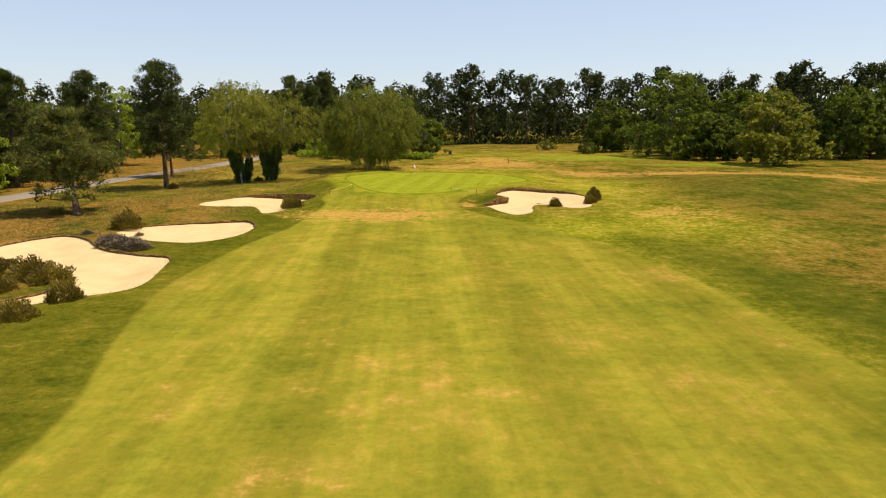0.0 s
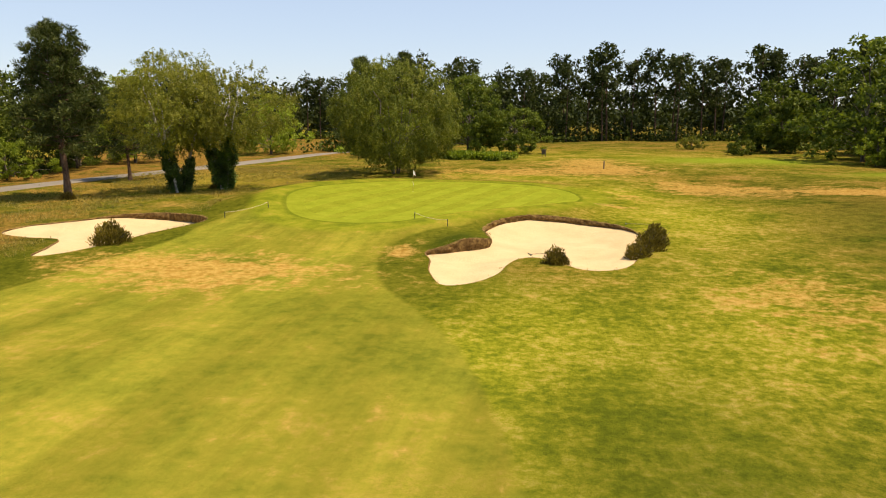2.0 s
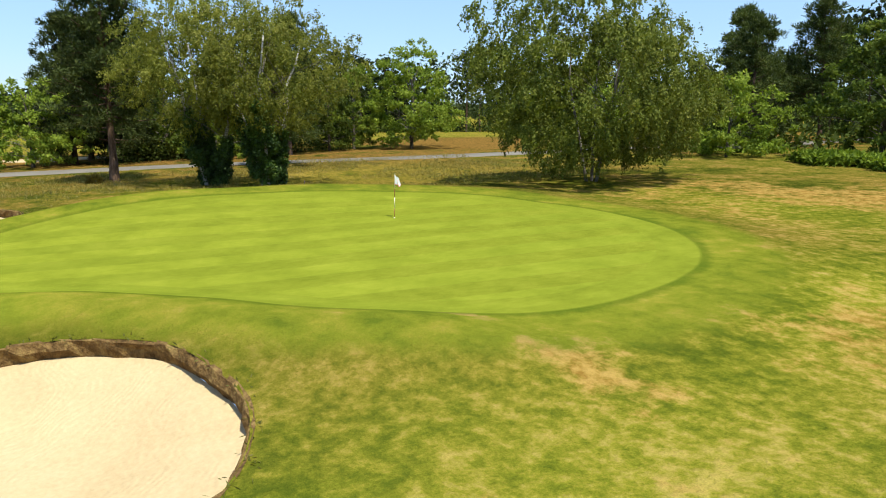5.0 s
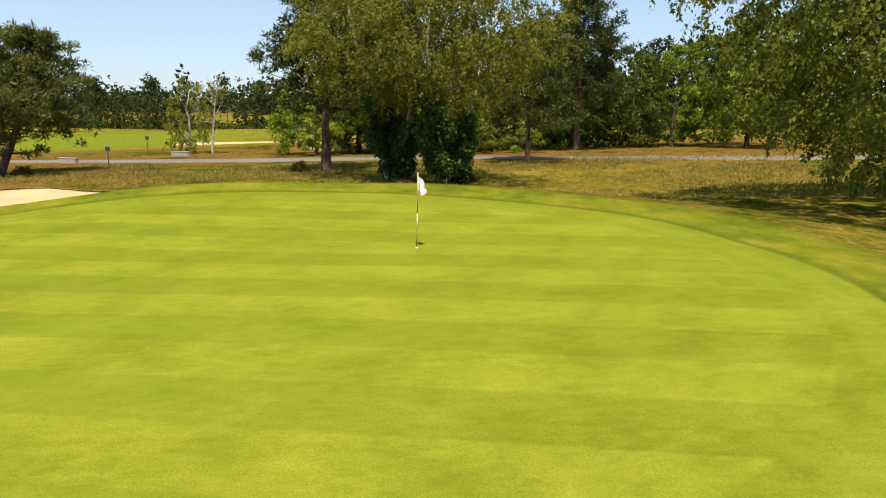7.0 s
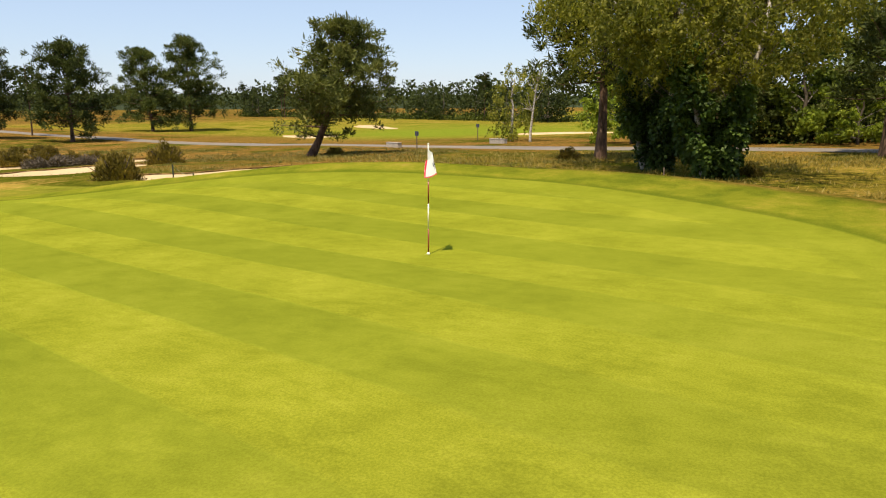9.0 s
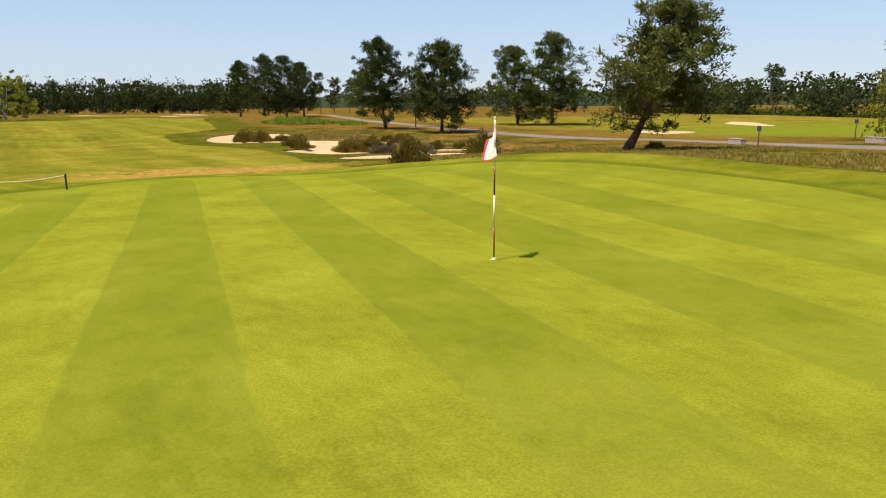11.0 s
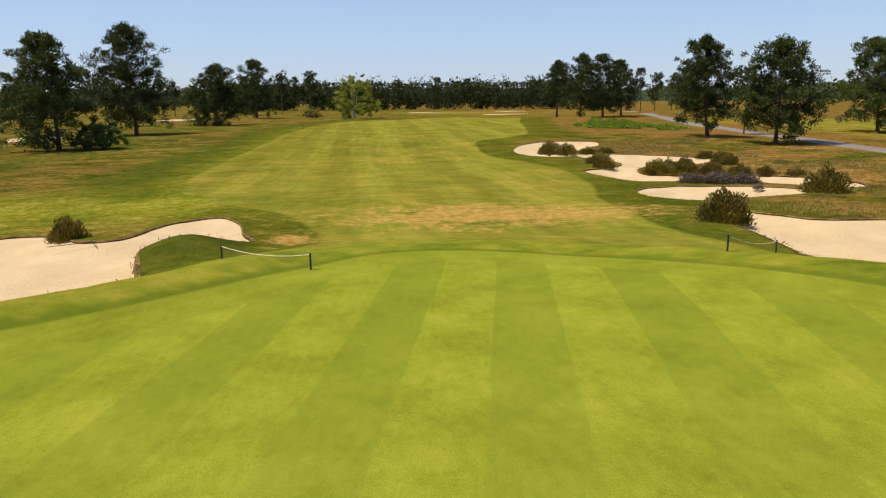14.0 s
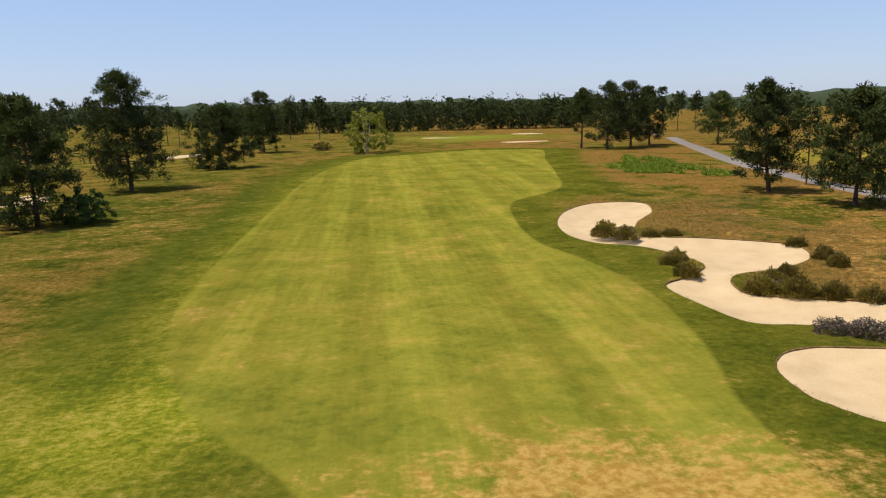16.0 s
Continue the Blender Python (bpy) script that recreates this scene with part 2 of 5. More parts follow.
def plain_material(name, a, b, scale=8.0, rough=0.6, gloss=0.4, metal=0.0):
    n = Nodes(name)
    v = n.noise(scale, 4, 0.65)
    n.bump(v, 0.25, 0.01)
    return n.finish(n.ramp(v, (0.35, a), (0.65, b)), rough, gloss, metal)


TURF, SAND, LIP, ASPHALT = turf_material(), sand_material(), lip_material(), asphalt_material()
PINE_LEAF = leaf_material("pine_needles", (0.024, 0.037, 0.010), (0.080, 0.100, 0.024), (0.120, 0.118, 0.036), 0.2, 0.1)
# a darker copy of the pine needles, with back shade put into the colour
PINE_SHADED = leaf_material("shaded_pine_needles", (0.014, 0.022, 0.007), (0.062, 0.078, 0.020), (0.098, 0.106, 0.032), 0.15, 0.06)
PINE_OLIVE = leaf_material("olive_pine_needles", (0.032, 0.045, 0.012), (0.112, 0.124, 0.030), (0.155, 0.150, 0.044), 0.25, 0.1)
PINE_FAR = leaf_material("far_pine_needles", (0.013, 0.021, 0.007), (0.050, 0.064, 0.018), None, 0.2, 0.06)
BIRCH_LEAF = leaf_material("birch_leaves", (0.074, 0.090, 0.013), (0.230, 0.232, 0.038), (0.36, 0.335, 0.075), 0.45, 0.14)
WEEP_LEAF = leaf_material("weeping_birch_leaves", (0.044, 0.062, 0.009), (0.142, 0.158, 0.024), (0.22, 0.215, 0.045), 0.36, 0.12)
OAK_LEAF = leaf_material("broad_leaves", (0.026, 0.044, 0.007), (0.110, 0.142, 0.020), (0.165, 0.18, 0.034), 0.33, 0.08)
LIME_LEAF = leaf_material("light_green_leaves", (0.085, 0.130, 0.013), (0.245, 0.300, 0.036), (0.33, 0.37, 0.055), 0.42, 0.1)
IVY_LEAF = leaf_material("ivy_leaves", (0.012, 0.026, 0.005), (0.070, 0.120, 0.013), (0.13, 0.20, 0.025), 0.25, 0.3)
BROOM_LEAF = leaf_material("broom_twigs", (0.044, 0.036, 0.007), (0.185, 0.142, 0.027), (0.28, 0.21, 0.048), 0.22, 0.1)
HEATHER_LEAF = leaf_material("heather_twigs", (0.060, 0.044, 0.032), (0.17, 0.135, 0.098), (0.225, 0.185, 0.135), 0.1)
FERN_LEAF = leaf_material("bracken_fronds", (0.065, 0.105, 0.008), (0.185, 0.24, 0.024), None, 0.35, 0.1)
GRASS_LEAF = leaf_material("rough_grass_blades", (0.060, 0.076, 0.011), (0.176, 0.152, 0.036), (0.264, 0.208, 0.080), 0.3)
# scrub darkened in its colour to give the shade under the woods
SCRUB_SHADED = leaf_material("shaded_scrub_leaves", (0.016, 0.026, 0.006), (0.070, 0.090, 0.016), None, 0.25, 0.06)
STRAW_LEAF = leaf_material("straw_grass_blades", (0.185, 0.160, 0.028), (0.320, 0.250, 0.058), (0.40, 0.31, 0.095), 0.35)
PINE_BARK = bark_material("pine_bark", (0.035, 0.022, 0.014), (0.15, 0.095, 0.065))
BIRCH_BARK = bark_material("birch_bark", (0.10, 0.085, 0.07), (0.55, 0.52, 0.46), 4.0, (0.5, 0.5, 1.8))
OAK_BARK = bark_material("oak_bark", (0.03, 0.024, 0.017), (0.12, 0.10, 0.075))


# ---- mesh helpers ----
def link_mesh(name, verts, faces, material, parent=None, label="", smooth=False):
    me = bpy.data.meshes.new(name)
    me.from_pydata(verts, [], faces)
    me.materials.append(material)
    if smooth:
        me.shade_smooth()
    ob = new(name, me)
    if parent:
        ob.parent = parent
    if label:
        ob["label"] = label
    return ob


def part(name, bm, material, parent, label="", smooth=False):
    me = bpy.data.meshes.new(name)
    bm.to_mesh(me)
    bm.free()
    me.materials.append(material)
    if smooth:
        me.shade_smooth()
    ob = new(name, me)
    ob.parent = parent
    if label:
        ob["label"] = label
    return ob


def soup(name, v, material, parent=None, label=""):
    """A mesh of loose quads from an array (n, 4, 3)."""
    v = np.asarray(v, np.float32)
    k = len(v)
    me = bpy.data.meshes.new(name)
    me.vertices.add(4 * k)
    me.vertices.foreach_set("co", v.ravel())
    me.loops.add(4 * k)
    me.loops.foreach_set("vertex_index", np.arange(4 * k, dtype=np.int32))
    me.polygons.add(k)
    me.polygons.foreach_set("loop_start", np.arange(0, 4 * k, 4, dtype=np.int32))
    me.update(calc_edges=True)
    me.materials.append(material)
    ob = new(name, me)
    if parent:
        ob.parent = parent
    if label:
        ob["label"] = label
    return ob


def unit(a):
    return a / np.maximum(np.linalg.norm(a, axis=-1, keepdims=True), 1e-6)


def blades(rng, base, way, length, width, face=None):
    """Leaf-shaped quads from base along way; their flat side turns to face, if given."""
    k = len(base)
    way = unit(way)
    side = unit(np.cross(way, rng.normal(size=(k, 3)) if face is None else face))
    length = np.broadcast_to(np.asarray(length, float), (k,))[:, None]
    width = np.broadcast_to(np.asarray(width, float), (k,))[:, None]
    mid = base + way * length * 0.45
    return np.stack([base, mid + side * width * 0.5, base + way * length, mid - side * width * 0.5], axis=1)


def tube(points, radii, sides=7):
    """Verts and faces of a tapered tube along points."""
    pts = np.asarray(points, float)
    vs, fs = [], []
    for i, p in enumerate(pts):
        d = unit(pts[min(i + 1, len(pts) - 1)] - pts[max(i - 1, 0)])
        a = unit(np.cross(d, (0.31, 0.95, 0.05)))
        b = np.cross(d, a)
        for j in range(sides):
            w = 2 * math.pi * j / sides
            vs.append(tuple(p + radii[i] * (a * math.cos(w) + b * math.sin(w))))
    for i in range(len(pts) - 1):
        for j in range(sides):
            q = (j + 1) % sides
            fs.append((i * sides + j, i * sides + q, (i + 1) * sides + q, (i + 1) * sides + j))
    fs.append(tuple(range(len(vs) - sides, len(vs))))
    return vs, fs


def joined(tubes):
    vs, fs = [], []
    for v, f in tubes:
        k = len(vs)
        vs += v
        fs += [tuple(i + k for i in g) for g in f]
    return vs, fs


# ---- the lie of the land ----
def ease(a, b, x):
    u = np.clip((x - a) / (b - a), 0, 1)
    return u * u * (3 - 2 * u)


def curve_loop(points, step=0.4, closed=True):
    """A smooth line through the points."""
    p = np.array(points, float)
    k, out = len(p), []
    for i in range(k if closed else k - 1):
        a, b, c, d = (p[(i + j) % k] if closed else p[min(max(i + j, 0), k - 1)] for j in (-1, 0, 1, 2))
        m = max(2, int(np.linalg.norm(c - b) / step))
        for u in np.arange(m) / m:
            out.append(0.5 * (2 * b + (c - a) * u + (2 * a - 5 * b + 4 * c - d) * u * u + (3 * b - a - 3 * c + d) * u ** 3))
    if not closed:
        out.append(p[-1])
    return np.array(out)


def distance(xy, loop):
    """Signed distance from points to a closed loop, negative inside."""
    xy = np.asarray(xy, float)
    lo, hi = loop.min(0), loop.max(0)
    far = np.maximum(np.maximum(lo - xy, xy - hi), 0).max(1)
    out = far + 4.0
    close = np.nonzero(far < 16)[0]
    if len(close) < len(xy):
        if len(close):
            out[close] = distance(xy[close], loop)
        return out
    a, b = loop, np.roll(loop, -1, axis=0)
    ab = b - a
    l2 = (ab ** 2).sum(1)
    for s in range(0, len(xy), 4000):
        q = xy[s:s + 4000]
        ap = q[:, None] - a[None]
        u = np.clip((ap * ab).sum(2) / l2, 0, 1)
        d = np.sqrt((((ap - u[..., None] * ab)) ** 2).sum(2)).min(1)
        cross = ((a[None, :, 1] > q[:, None, 1]) != (b[None, :, 1] > q[:, None, 1])) & (
            q[:, None, 0] < a[None, :, 0] + ab[None, :, 0] * (q[:, None, 1] - a[None, :, 1]) / np.where(ab[:, 1] == 0, 1e-9, ab[:, 1])[None])
        out[s:s + 4000] = np.where(cross.sum(1) % 2 == 1, -d, d)
    return out


GREEN = curve_loop([(16.7, -3), (15.5, 2.5), (12.6, 6.4), (8, 9.0), (2.6, 9.8), (-3.0, 8.1), (-6.8, 4.2), (-9.5, -1.5), (-9.4, -8), (-7.8, -13),
                    (-5.3, -17), (-1.2, -19.6), (2.6, -19.6), (5.4, -17.2), (7.5, -14.7), (10.4, -12), (13.2, -10), (15.6, -7)])
FAIRWAY = curve_loop([(9.4, -18.0), (7.6, -20.2), (6.0, -22.6), (5.2, -25.4), (5.5, -28.4), (7.6, -34.5), (11, -39.3), (14.4, -45), (17.7, -55), (19.5, -65), (20.2, -86), (19.7, -127), (17.5, -165), (9, -205), (-6, -219),
                      (-30, -226), (-44, -222), (-37, -184), (-31, -150), (-26, -128), (-15.5, -114), (-12.6, -98), (-12.2, -84), (-14.2, -74), (-15.6, -62), (-14.2, -50), (-11.6, -40),
                      (-10.8, -33), (-10.2, -26), (-11.2, -21), (-10.6, -17), (-9.0, -14.6), (-4, -13.0), (2, -13.4), (6.5, -14.2)], 1.0)
BUNKERS = {
    "greenside": ([(10.7, -34.2), (9.4, -31.4), (8.8, -28.7), (8.0, -26.3), (9.6, -25.3), (11.5, -23.4), (11.0, -20.7), (10.4, -18.4), (11.2, -16.0), (13.0, -14.1), (15, -13.4), (17.2, -13.3),
                   (19.6, -14.5), (20.9, -16.7), (21.6, -19.5), (21.8, -22), (21.2, -25.5), (20.5, -28.2), (19.3, -29.5), (17.9, -29.6), (16.8, -28.6), (15.2, -27.2), (14.1, -27.6), (13.6, -29.2),
                   (13.4, -31.2), (12.8, -32.9), (11.8, -34.1)], (-0.62, 0.78), 0.36),
    "second": ([(-16, -32.5), (-14.6, -31.5), (-13.6, -28.5), (-13.2, -24.5), (-12.7, -21), (-12.2, -18.5), (-14.5, -16.2), (-18, -14.8), (-21.3, -16.6), (-23, -20), (-25, -23),
                (-24.6, -26), (-21.1, -27.3), (-18.3, -27.6), (-17, -30)], (0.75, 0.65), 0.62),
    "third": ([(-27.4, -42), (-25.2, -39.3), (-20, -37.3), (-16.7, -36.6), (-15.2, -39.4), (-15.1, -41.8), (-15.9, -44.8), (-18, -47), (-20.7, -47.2), (-25.0, -45.4)], (0.6, 0.8), 0.16),
    "long": ([(-17.6, -96.8), (-16.3, -88), (-17.6, -81.5), (-21.5, -77.5), (-23.8, -70), (-20.5, -65.8), (-17.6, -63.2), (-17.9, -57.5), (-18.9, -52.8), (-22, -51.5), (-25.5, -49.5),
              (-29, -45), (-32, -43.3), (-34.5, -46.5), (-35, -51), (-31, -55.5), (-25.5, -58.5), (-22.8, -61), (-24.5, -65.5), (-30, -67.5), (-34.5, -71), (-36.3, -77), (-31, -80.5),
              (-23.8, -84), (-26.5, -93), (-31.5, -101), (-33.2, -109.5), (-27, -110.5), (-21.3, -105)], (0.5, 0.85), 0.10),
}
PITS = {key: (curve_loop(p, 0.35), np.array(way), lip) for key, (p, way, lip) in BUNKERS.items()}


def nose(xy):
    """The turf nose between the two arms of the greenside bunker."""
    return 0.78 * np.exp(-(((xy[:, 0] - 10.1) / 1.7) ** 2 + ((xy[:, 1] + 23.7) / 2.3) ** 2))


def land(xy, dg=None):
    """Height of the ground at points (n, 2)."""
    xy = np.asarray(xy, float).reshape(-1, 2)
    x, y = xy[:, 0], xy[:, 1]
    z = np.interp(y, (-500, -230, -130, -95, -60, -40, -25, 0, 35, 60, 150, 500), (-1.2, -1.0, -1.7, -2.3, -2.1, -1.5, -1.0, -0.5, 0.2, 0.7, 1.3, 1.3))
    z = z - 0.006 * np.clip(-x - 25, 0, 120)
    z = z + 0.12 * np.sin(x * 0.11 + 1.3) * np.sin(y * 0.09) + 0.07 * np.sin(x * 0.23 - y * 0.17)
    # the fescue mound beside the green, a low rise before it and the fern bank by the road
    z = z + 1.5 * np.exp(-(((x - 50) / 16) ** 2 + ((y + 8) / 13) ** 2)) + 0.9 * np.exp(-(((x + 55) / 14) ** 2 + ((y + 190) / 22) ** 2))
    if dg is None:
        dg = distance(xy, GREEN)
    g = 0.018 * y - 0.055 * np.minimum(x, 0) * ease(-20, -10, y) + 0.05 * np.sin(x * 0.3) * np.sin(y * 0.27 + 1)
    left = ease(2, -8, x) * ease(-22, -14, y)
    w = 1 - ease(0.8, 8.5, dg - 1.2 * left)
    z = z * (1 - w) + g * w
    # shoulders that hide the bunkers from the green
    ridge = np.exp(-((dg - 1.6) / 1.8) ** 2)
    return z + nose(xy) + ridge * (0.30 * ease(-3, -8, x) * ease(-2, -8, y) * ease(-23, -18, y) + 0.45 * ease(4, 8, x) * ease(-5, -9, y))


def height(x, y):
    return float(land([(x, y)])[0])


def sand_level(xy, key):
    loop, way, lip = PITS[key]
    d = -distance(xy, loop)
    c = loop.mean(0)
    rel = (xy - c) @ way
    span = max(abs((loop - c) @ way).max(), 1)
    edge = 0.10 + lip * ease(-0.2, 0.9, rel / span)
    return land(xy) - nose(xy) - edge - 0.42 * ease(0, 3.0, np.maximum(d, 0)) + 0.02 * np.sin(xy[:, 0] * 2.1) * np.sin(xy[:, 1] * 1.7)


def ground_points():
    rng = np.random.default_rng(4)

    def grid(x0, x1, y0, y1, s):
        gx, gy = np.meshgrid(np.arange(x0, x1, s), np.arange(y0, y1, s))
        p = np.stack([gx.ravel(), gy.ravel()], 1)
        return p + rng.uniform(-0.2, 0.2, p.shape) * s

    def outside(p, x0, x1, y0, y1):
        return p[~((p[:, 0] > x0) & (p[:, 0] < x1) & (p[:, 1] > y0) & (p[:, 1] < y1))]

    a = grid(-40, 34, -118, 30, 0.75)
    b = outside(grid(-130, 130, -270, 150, 4.0), -41, 35, -119, 31)
    c = outside(grid(-800, 800, -800, 800, 40), -132, 132, -272, 152)
    d = outside(grid(-3600, 3600, -3600, 3600, 400), -820, 820, -820, 820)
    return np.vstack([a, b, c, d])


def build_ground():
    from_loops = [GREEN, FAIRWAY] + [v[0] for v in PITS.values()]
    pts = ground_points()
    for loop in from_loops:
        pts = pts[np.abs(distance(pts, loop)) > 0.22]
    verts, edges = [], []
    for loop in from_loops:
        k = len(verts)
        verts += [tuple(p) for p in loop]
        edges += [(k + i, k + (i + 1) % len(loop)) for i in range(len(loop))]
    verts += [tuple(p) for p in pts]
    v, _, f, _, _, _ = geometry.delaunay_2d_cdt([Vector(p) for p in verts], edges, [], 0, 1e-4)
    xy = np.array([tuple(p) for p in v])
    tri = np.array([tuple(t) for t in f])
    dg, df = distance(xy, GREEN), distance(xy, FAIRWAY)
    z = land(xy, dg)
    mid = xy[tri].mean(1)
    zone = np.zeros(len(tri), int)
    zone[distance(mid, FAIRWAY) < 0] = 1
    zone[distance(mid, GREEN) < 0] = 2
    near = mid[:, 1] > -130
    for loop, _, _ in PITS.values():
        pit = np.zeros(len(tri), bool)
        pit[near] = distance(mid[near], loop) < 0
        zone[pit] = -1
    e = 0.3
    nx = (land(xy + (e, 0)) - land(xy - (e, 0))) / (2 * e)
    ny = (land(xy + (0, e)) - land(xy - (0, e))) / (2 * e)
    nor = unit(np.stack([-nx, -ny, np.ones(len(xy))], 1))

    def spot(cx, cy, rx, ry):
        return np.exp(-(((xy[:, 0] - cx) / rx) ** 2 + ((xy[:, 1] - cy) / ry) ** 2))

    pale = np.clip(0.9 * spot(26.5, -39.5, 8.5, 11.5) + 0.85 * spot(15.5, -41, 4.5, 7) + spot(24, -12, 8, 14) + 0.8 * spot(20, 6, 6, 8)  + 0.75 * spot(8, 20, 16, 7) + 0.65 * ease(-80, -96, xy[:, 0]) * ease(-210, -170, xy[:, 1]) + 0.5 * spot(20, 60, 40, 25) + 0.5 * spot(-28, 9, 13, 22), 0, 1)
    pale = np.clip(pale + 0.25 * np.exp(-(np.maximum(df, 0) / 3.2) ** 2) * ease(8, 14, xy[:, 0]) * ease(-38, -48, xy[:, 1]), 0, 1)
    tee = np.clip(1.5 * spot(40, 52, 12, 6) + 1.3 * spot(62, 30, 12, 4) + 1.2 * spot(-46, -330, 26, 16) + 1.2 * spot(-115, -60, 22, 22) + spot(-150, -70, 40, 30), 0, 1)
    dry = 0.95 * spot(-4, -33, 10, 5) + 0.8 * spot(20, -6.8, 2.2, 1.2) + 0.6 * spot(21.5, 1, 2.5, 4) + 1.6 * spot(15.6, -7.2, 0.6, 0.45) + 0.9 * spot(20, 33, 6, 9) + 0.8 * spot(29, 13, 6, 7) + 1.0 * spot(46, 9, 15, 6) + 1.0 * spot(64, 0, 13, 8) + 0.8 * spot(4, 27, 12, 6) + 0.8 * spot(15, 46, 8, 12)
    dry += 0.6 * spot(29, -34, 5, 9) + 0.1 * spot(-5, -78, 8, 14) + 0.9 * spot(6.6, -26.5, 0.9, 2.2) + 0.5 * spot(-1, 17.5, 14, 2.5) + 0.5 * spot(-38, -60, 7, 22) + 0.3 * spot(38, -118, 9, 40) + 0.45 * spot(-58, -95, 14, 30)
    band = np.exp(-((df - 5.5) / 3.4) ** 2) * ease(8, 14, xy[:, 0]) * ease(-38, -48, xy[:, 1])
    lush = 0.9 * spot(9.4, -24.2, 2.2, 2.2) + 0.65 * band + 0.7 * spot(12, -21.5, 2.5, 2.0) + 0.3 * spot(24, -22, 4, 6) + 0.85 * spot(44, -16, 16, 20) + 0.6 * spot(45, -130, 14, 60)
    for i, (name, label, cat) in enumerate((("ground", "dry olive and straw-coloured rough grass with russet patches", "rough grass"),
                                            ("fairway", "mown yellow-green fairway with faint lanes and scorched patches", "fairway"),
                                            ("putting_green", "close-mown bright green putting green with striped lanes", "putting green"))):
        t = tri[zone == i]
        used, back = np.unique(t, return_inverse=True)
        me = bpy.data.meshes.new(name)
        me.from_pydata([(float(p[0]), float(p[1]), float(q)) for p, q in zip(xy[used], z[used])], [], back.reshape(-1, 3).tolist())
        for key, val in (("d_green", np.clip(dg, -9, 30)), ("d_fairway", np.clip(df, -9, 30)), ("dry", dry), ("lush", np.clip(lush, 0, 1)), ("pale", pale), ("tee", tee)):
            me.attributes.new(key, "FLOAT", "POINT").data.foreach_set("value", val[used].astype(np.float32))
        me.materials.append(TURF)
        me.shade_smooth()
        me.normals_split_custom_set_from_vertices([tuple(q) for q in nor[used]])
        tagged(new(name, me), label, cat, "", "structure")


def build_bunker(key, label):
    """Sand sheet and the broken turf lip round it."""
    loop, way, lip = PITS[key]
    rng = np.random.default_rng(len(loop))
    lo, hi = loop.min(0), loop.max(0)
    gx, gy = np.meshgrid(np.arange(lo[0], hi[0], 0.6), np.arange(lo[1], hi[1], 0.6))
    pts = np.stack([gx.ravel(), gy.ravel()], 1) + rng.uniform(-0.1, 0.1, (gx.size, 2))
    pts = pts[distance(pts, loop) < -0.25]
    k = len(loop)
    v, _, f, _, _, _ = geometry.delaunay_2d_cdt([Vector(p) for p in np.vstack([loop, pts])], [(i, (i + 1) % k) for i in range(k)], [], 1, 1e-4)
    xy = np.array([tuple(p) for p in v])
    z = sand_level(xy, key)
    root = new("bunker")
    tagged(root, label, "bunker", "bunkers round the green", "structure")
    link_mesh("sand", [(float(p[0]), float(p[1]), float(q)) for p, q in zip(xy, z)], [tuple(t) for t in f], SAND, root, "raked pale beige sand", True)
    # lip: from the turf's edge, bulging over, down into the sand
    top, low = land(loop), sand_level(loop, key)
    nrm = unit(np.roll(loop, -1, axis=0) - np.roll(loop, 1, axis=0))
    out = np.stack([nrm[:, 1], -nrm[:, 0]], 1)
    if distance(loop[:1] + out[:1] * 0.1, loop)[0] < 0:
        out = -out
    drop = top - low
    vs = []
    for i in range(k):
        j = rng.uniform(-1, 1, 4)
        s = min(1.0, drop[i] / 0.4)
        for o, zz in (((0.10 + 0.03 * j[0]) * max(0.0, s - 0.35) * 1.5, top[i] + 0.004 + 0.03 * max(0.0, s - 0.35)), (-0.05 + 0.07 * s * j[1], top[i] - 0.02 + 0.05 * s * j[0]),
                      (-0.07 + 0.08 * s * j[2], top[i] - 0.5 * drop[i]), (0.03 + 0.05 * s * j[3], low[i] - 0.04)):
            vs.append((loop[i, 0] + out[i, 0] * o, loop[i, 1] + out[i, 1] * o, zz))
    fs = []
    for i in range(k):
        q = (i + 1) % k
        fs += [(i * 4 + r, q * 4 + r, q * 4 + r + 1, i * 4 + r + 1) for r in range(3)]
    link_mesh("lip", vs, fs, LIP, root, "ragged brown turf lip")
    # dry grass hanging over the lip
    m = int(k * 4)
    pick = rng.integers(0, k, m)
    pick = pick[rng.uniform(0, 0.42, m) < drop[pick]]
    base = np.stack([loop[pick, 0], loop[pick, 1], top[pick]], 1) + np.column_stack([out[pick] * rng.uniform(-0.06, 0.25, (len(pick), 1)), rng.uniform(-0.03, 0.03, len(pick))])
    base[:, :2] += rng.normal(0, 0.12, (len(pick), 2))
    way3 = np.column_stack([-out[pick] * 0.5, np.full(len(pick), 0.5)]) + rng.normal(0, 0.4, (len(pick), 3))
    soup("lip_grass", blades(rng, base, way3, rng.uniform(0.07, 0.18, len(pick)), 0.035), GRASS_LEAF, root, "dry overhanging grass")


build_ground()
build_bunker("greenside", "winding bunker of pale sand beside the green with brown lip")
build_bunker("second", "pale sand bunker short of the green with broom bush")
build_bunker("third", "small oval pale sand bunker with low grass lip")
build_bunker("long", "long winding sand waste bunker with shrub islands")


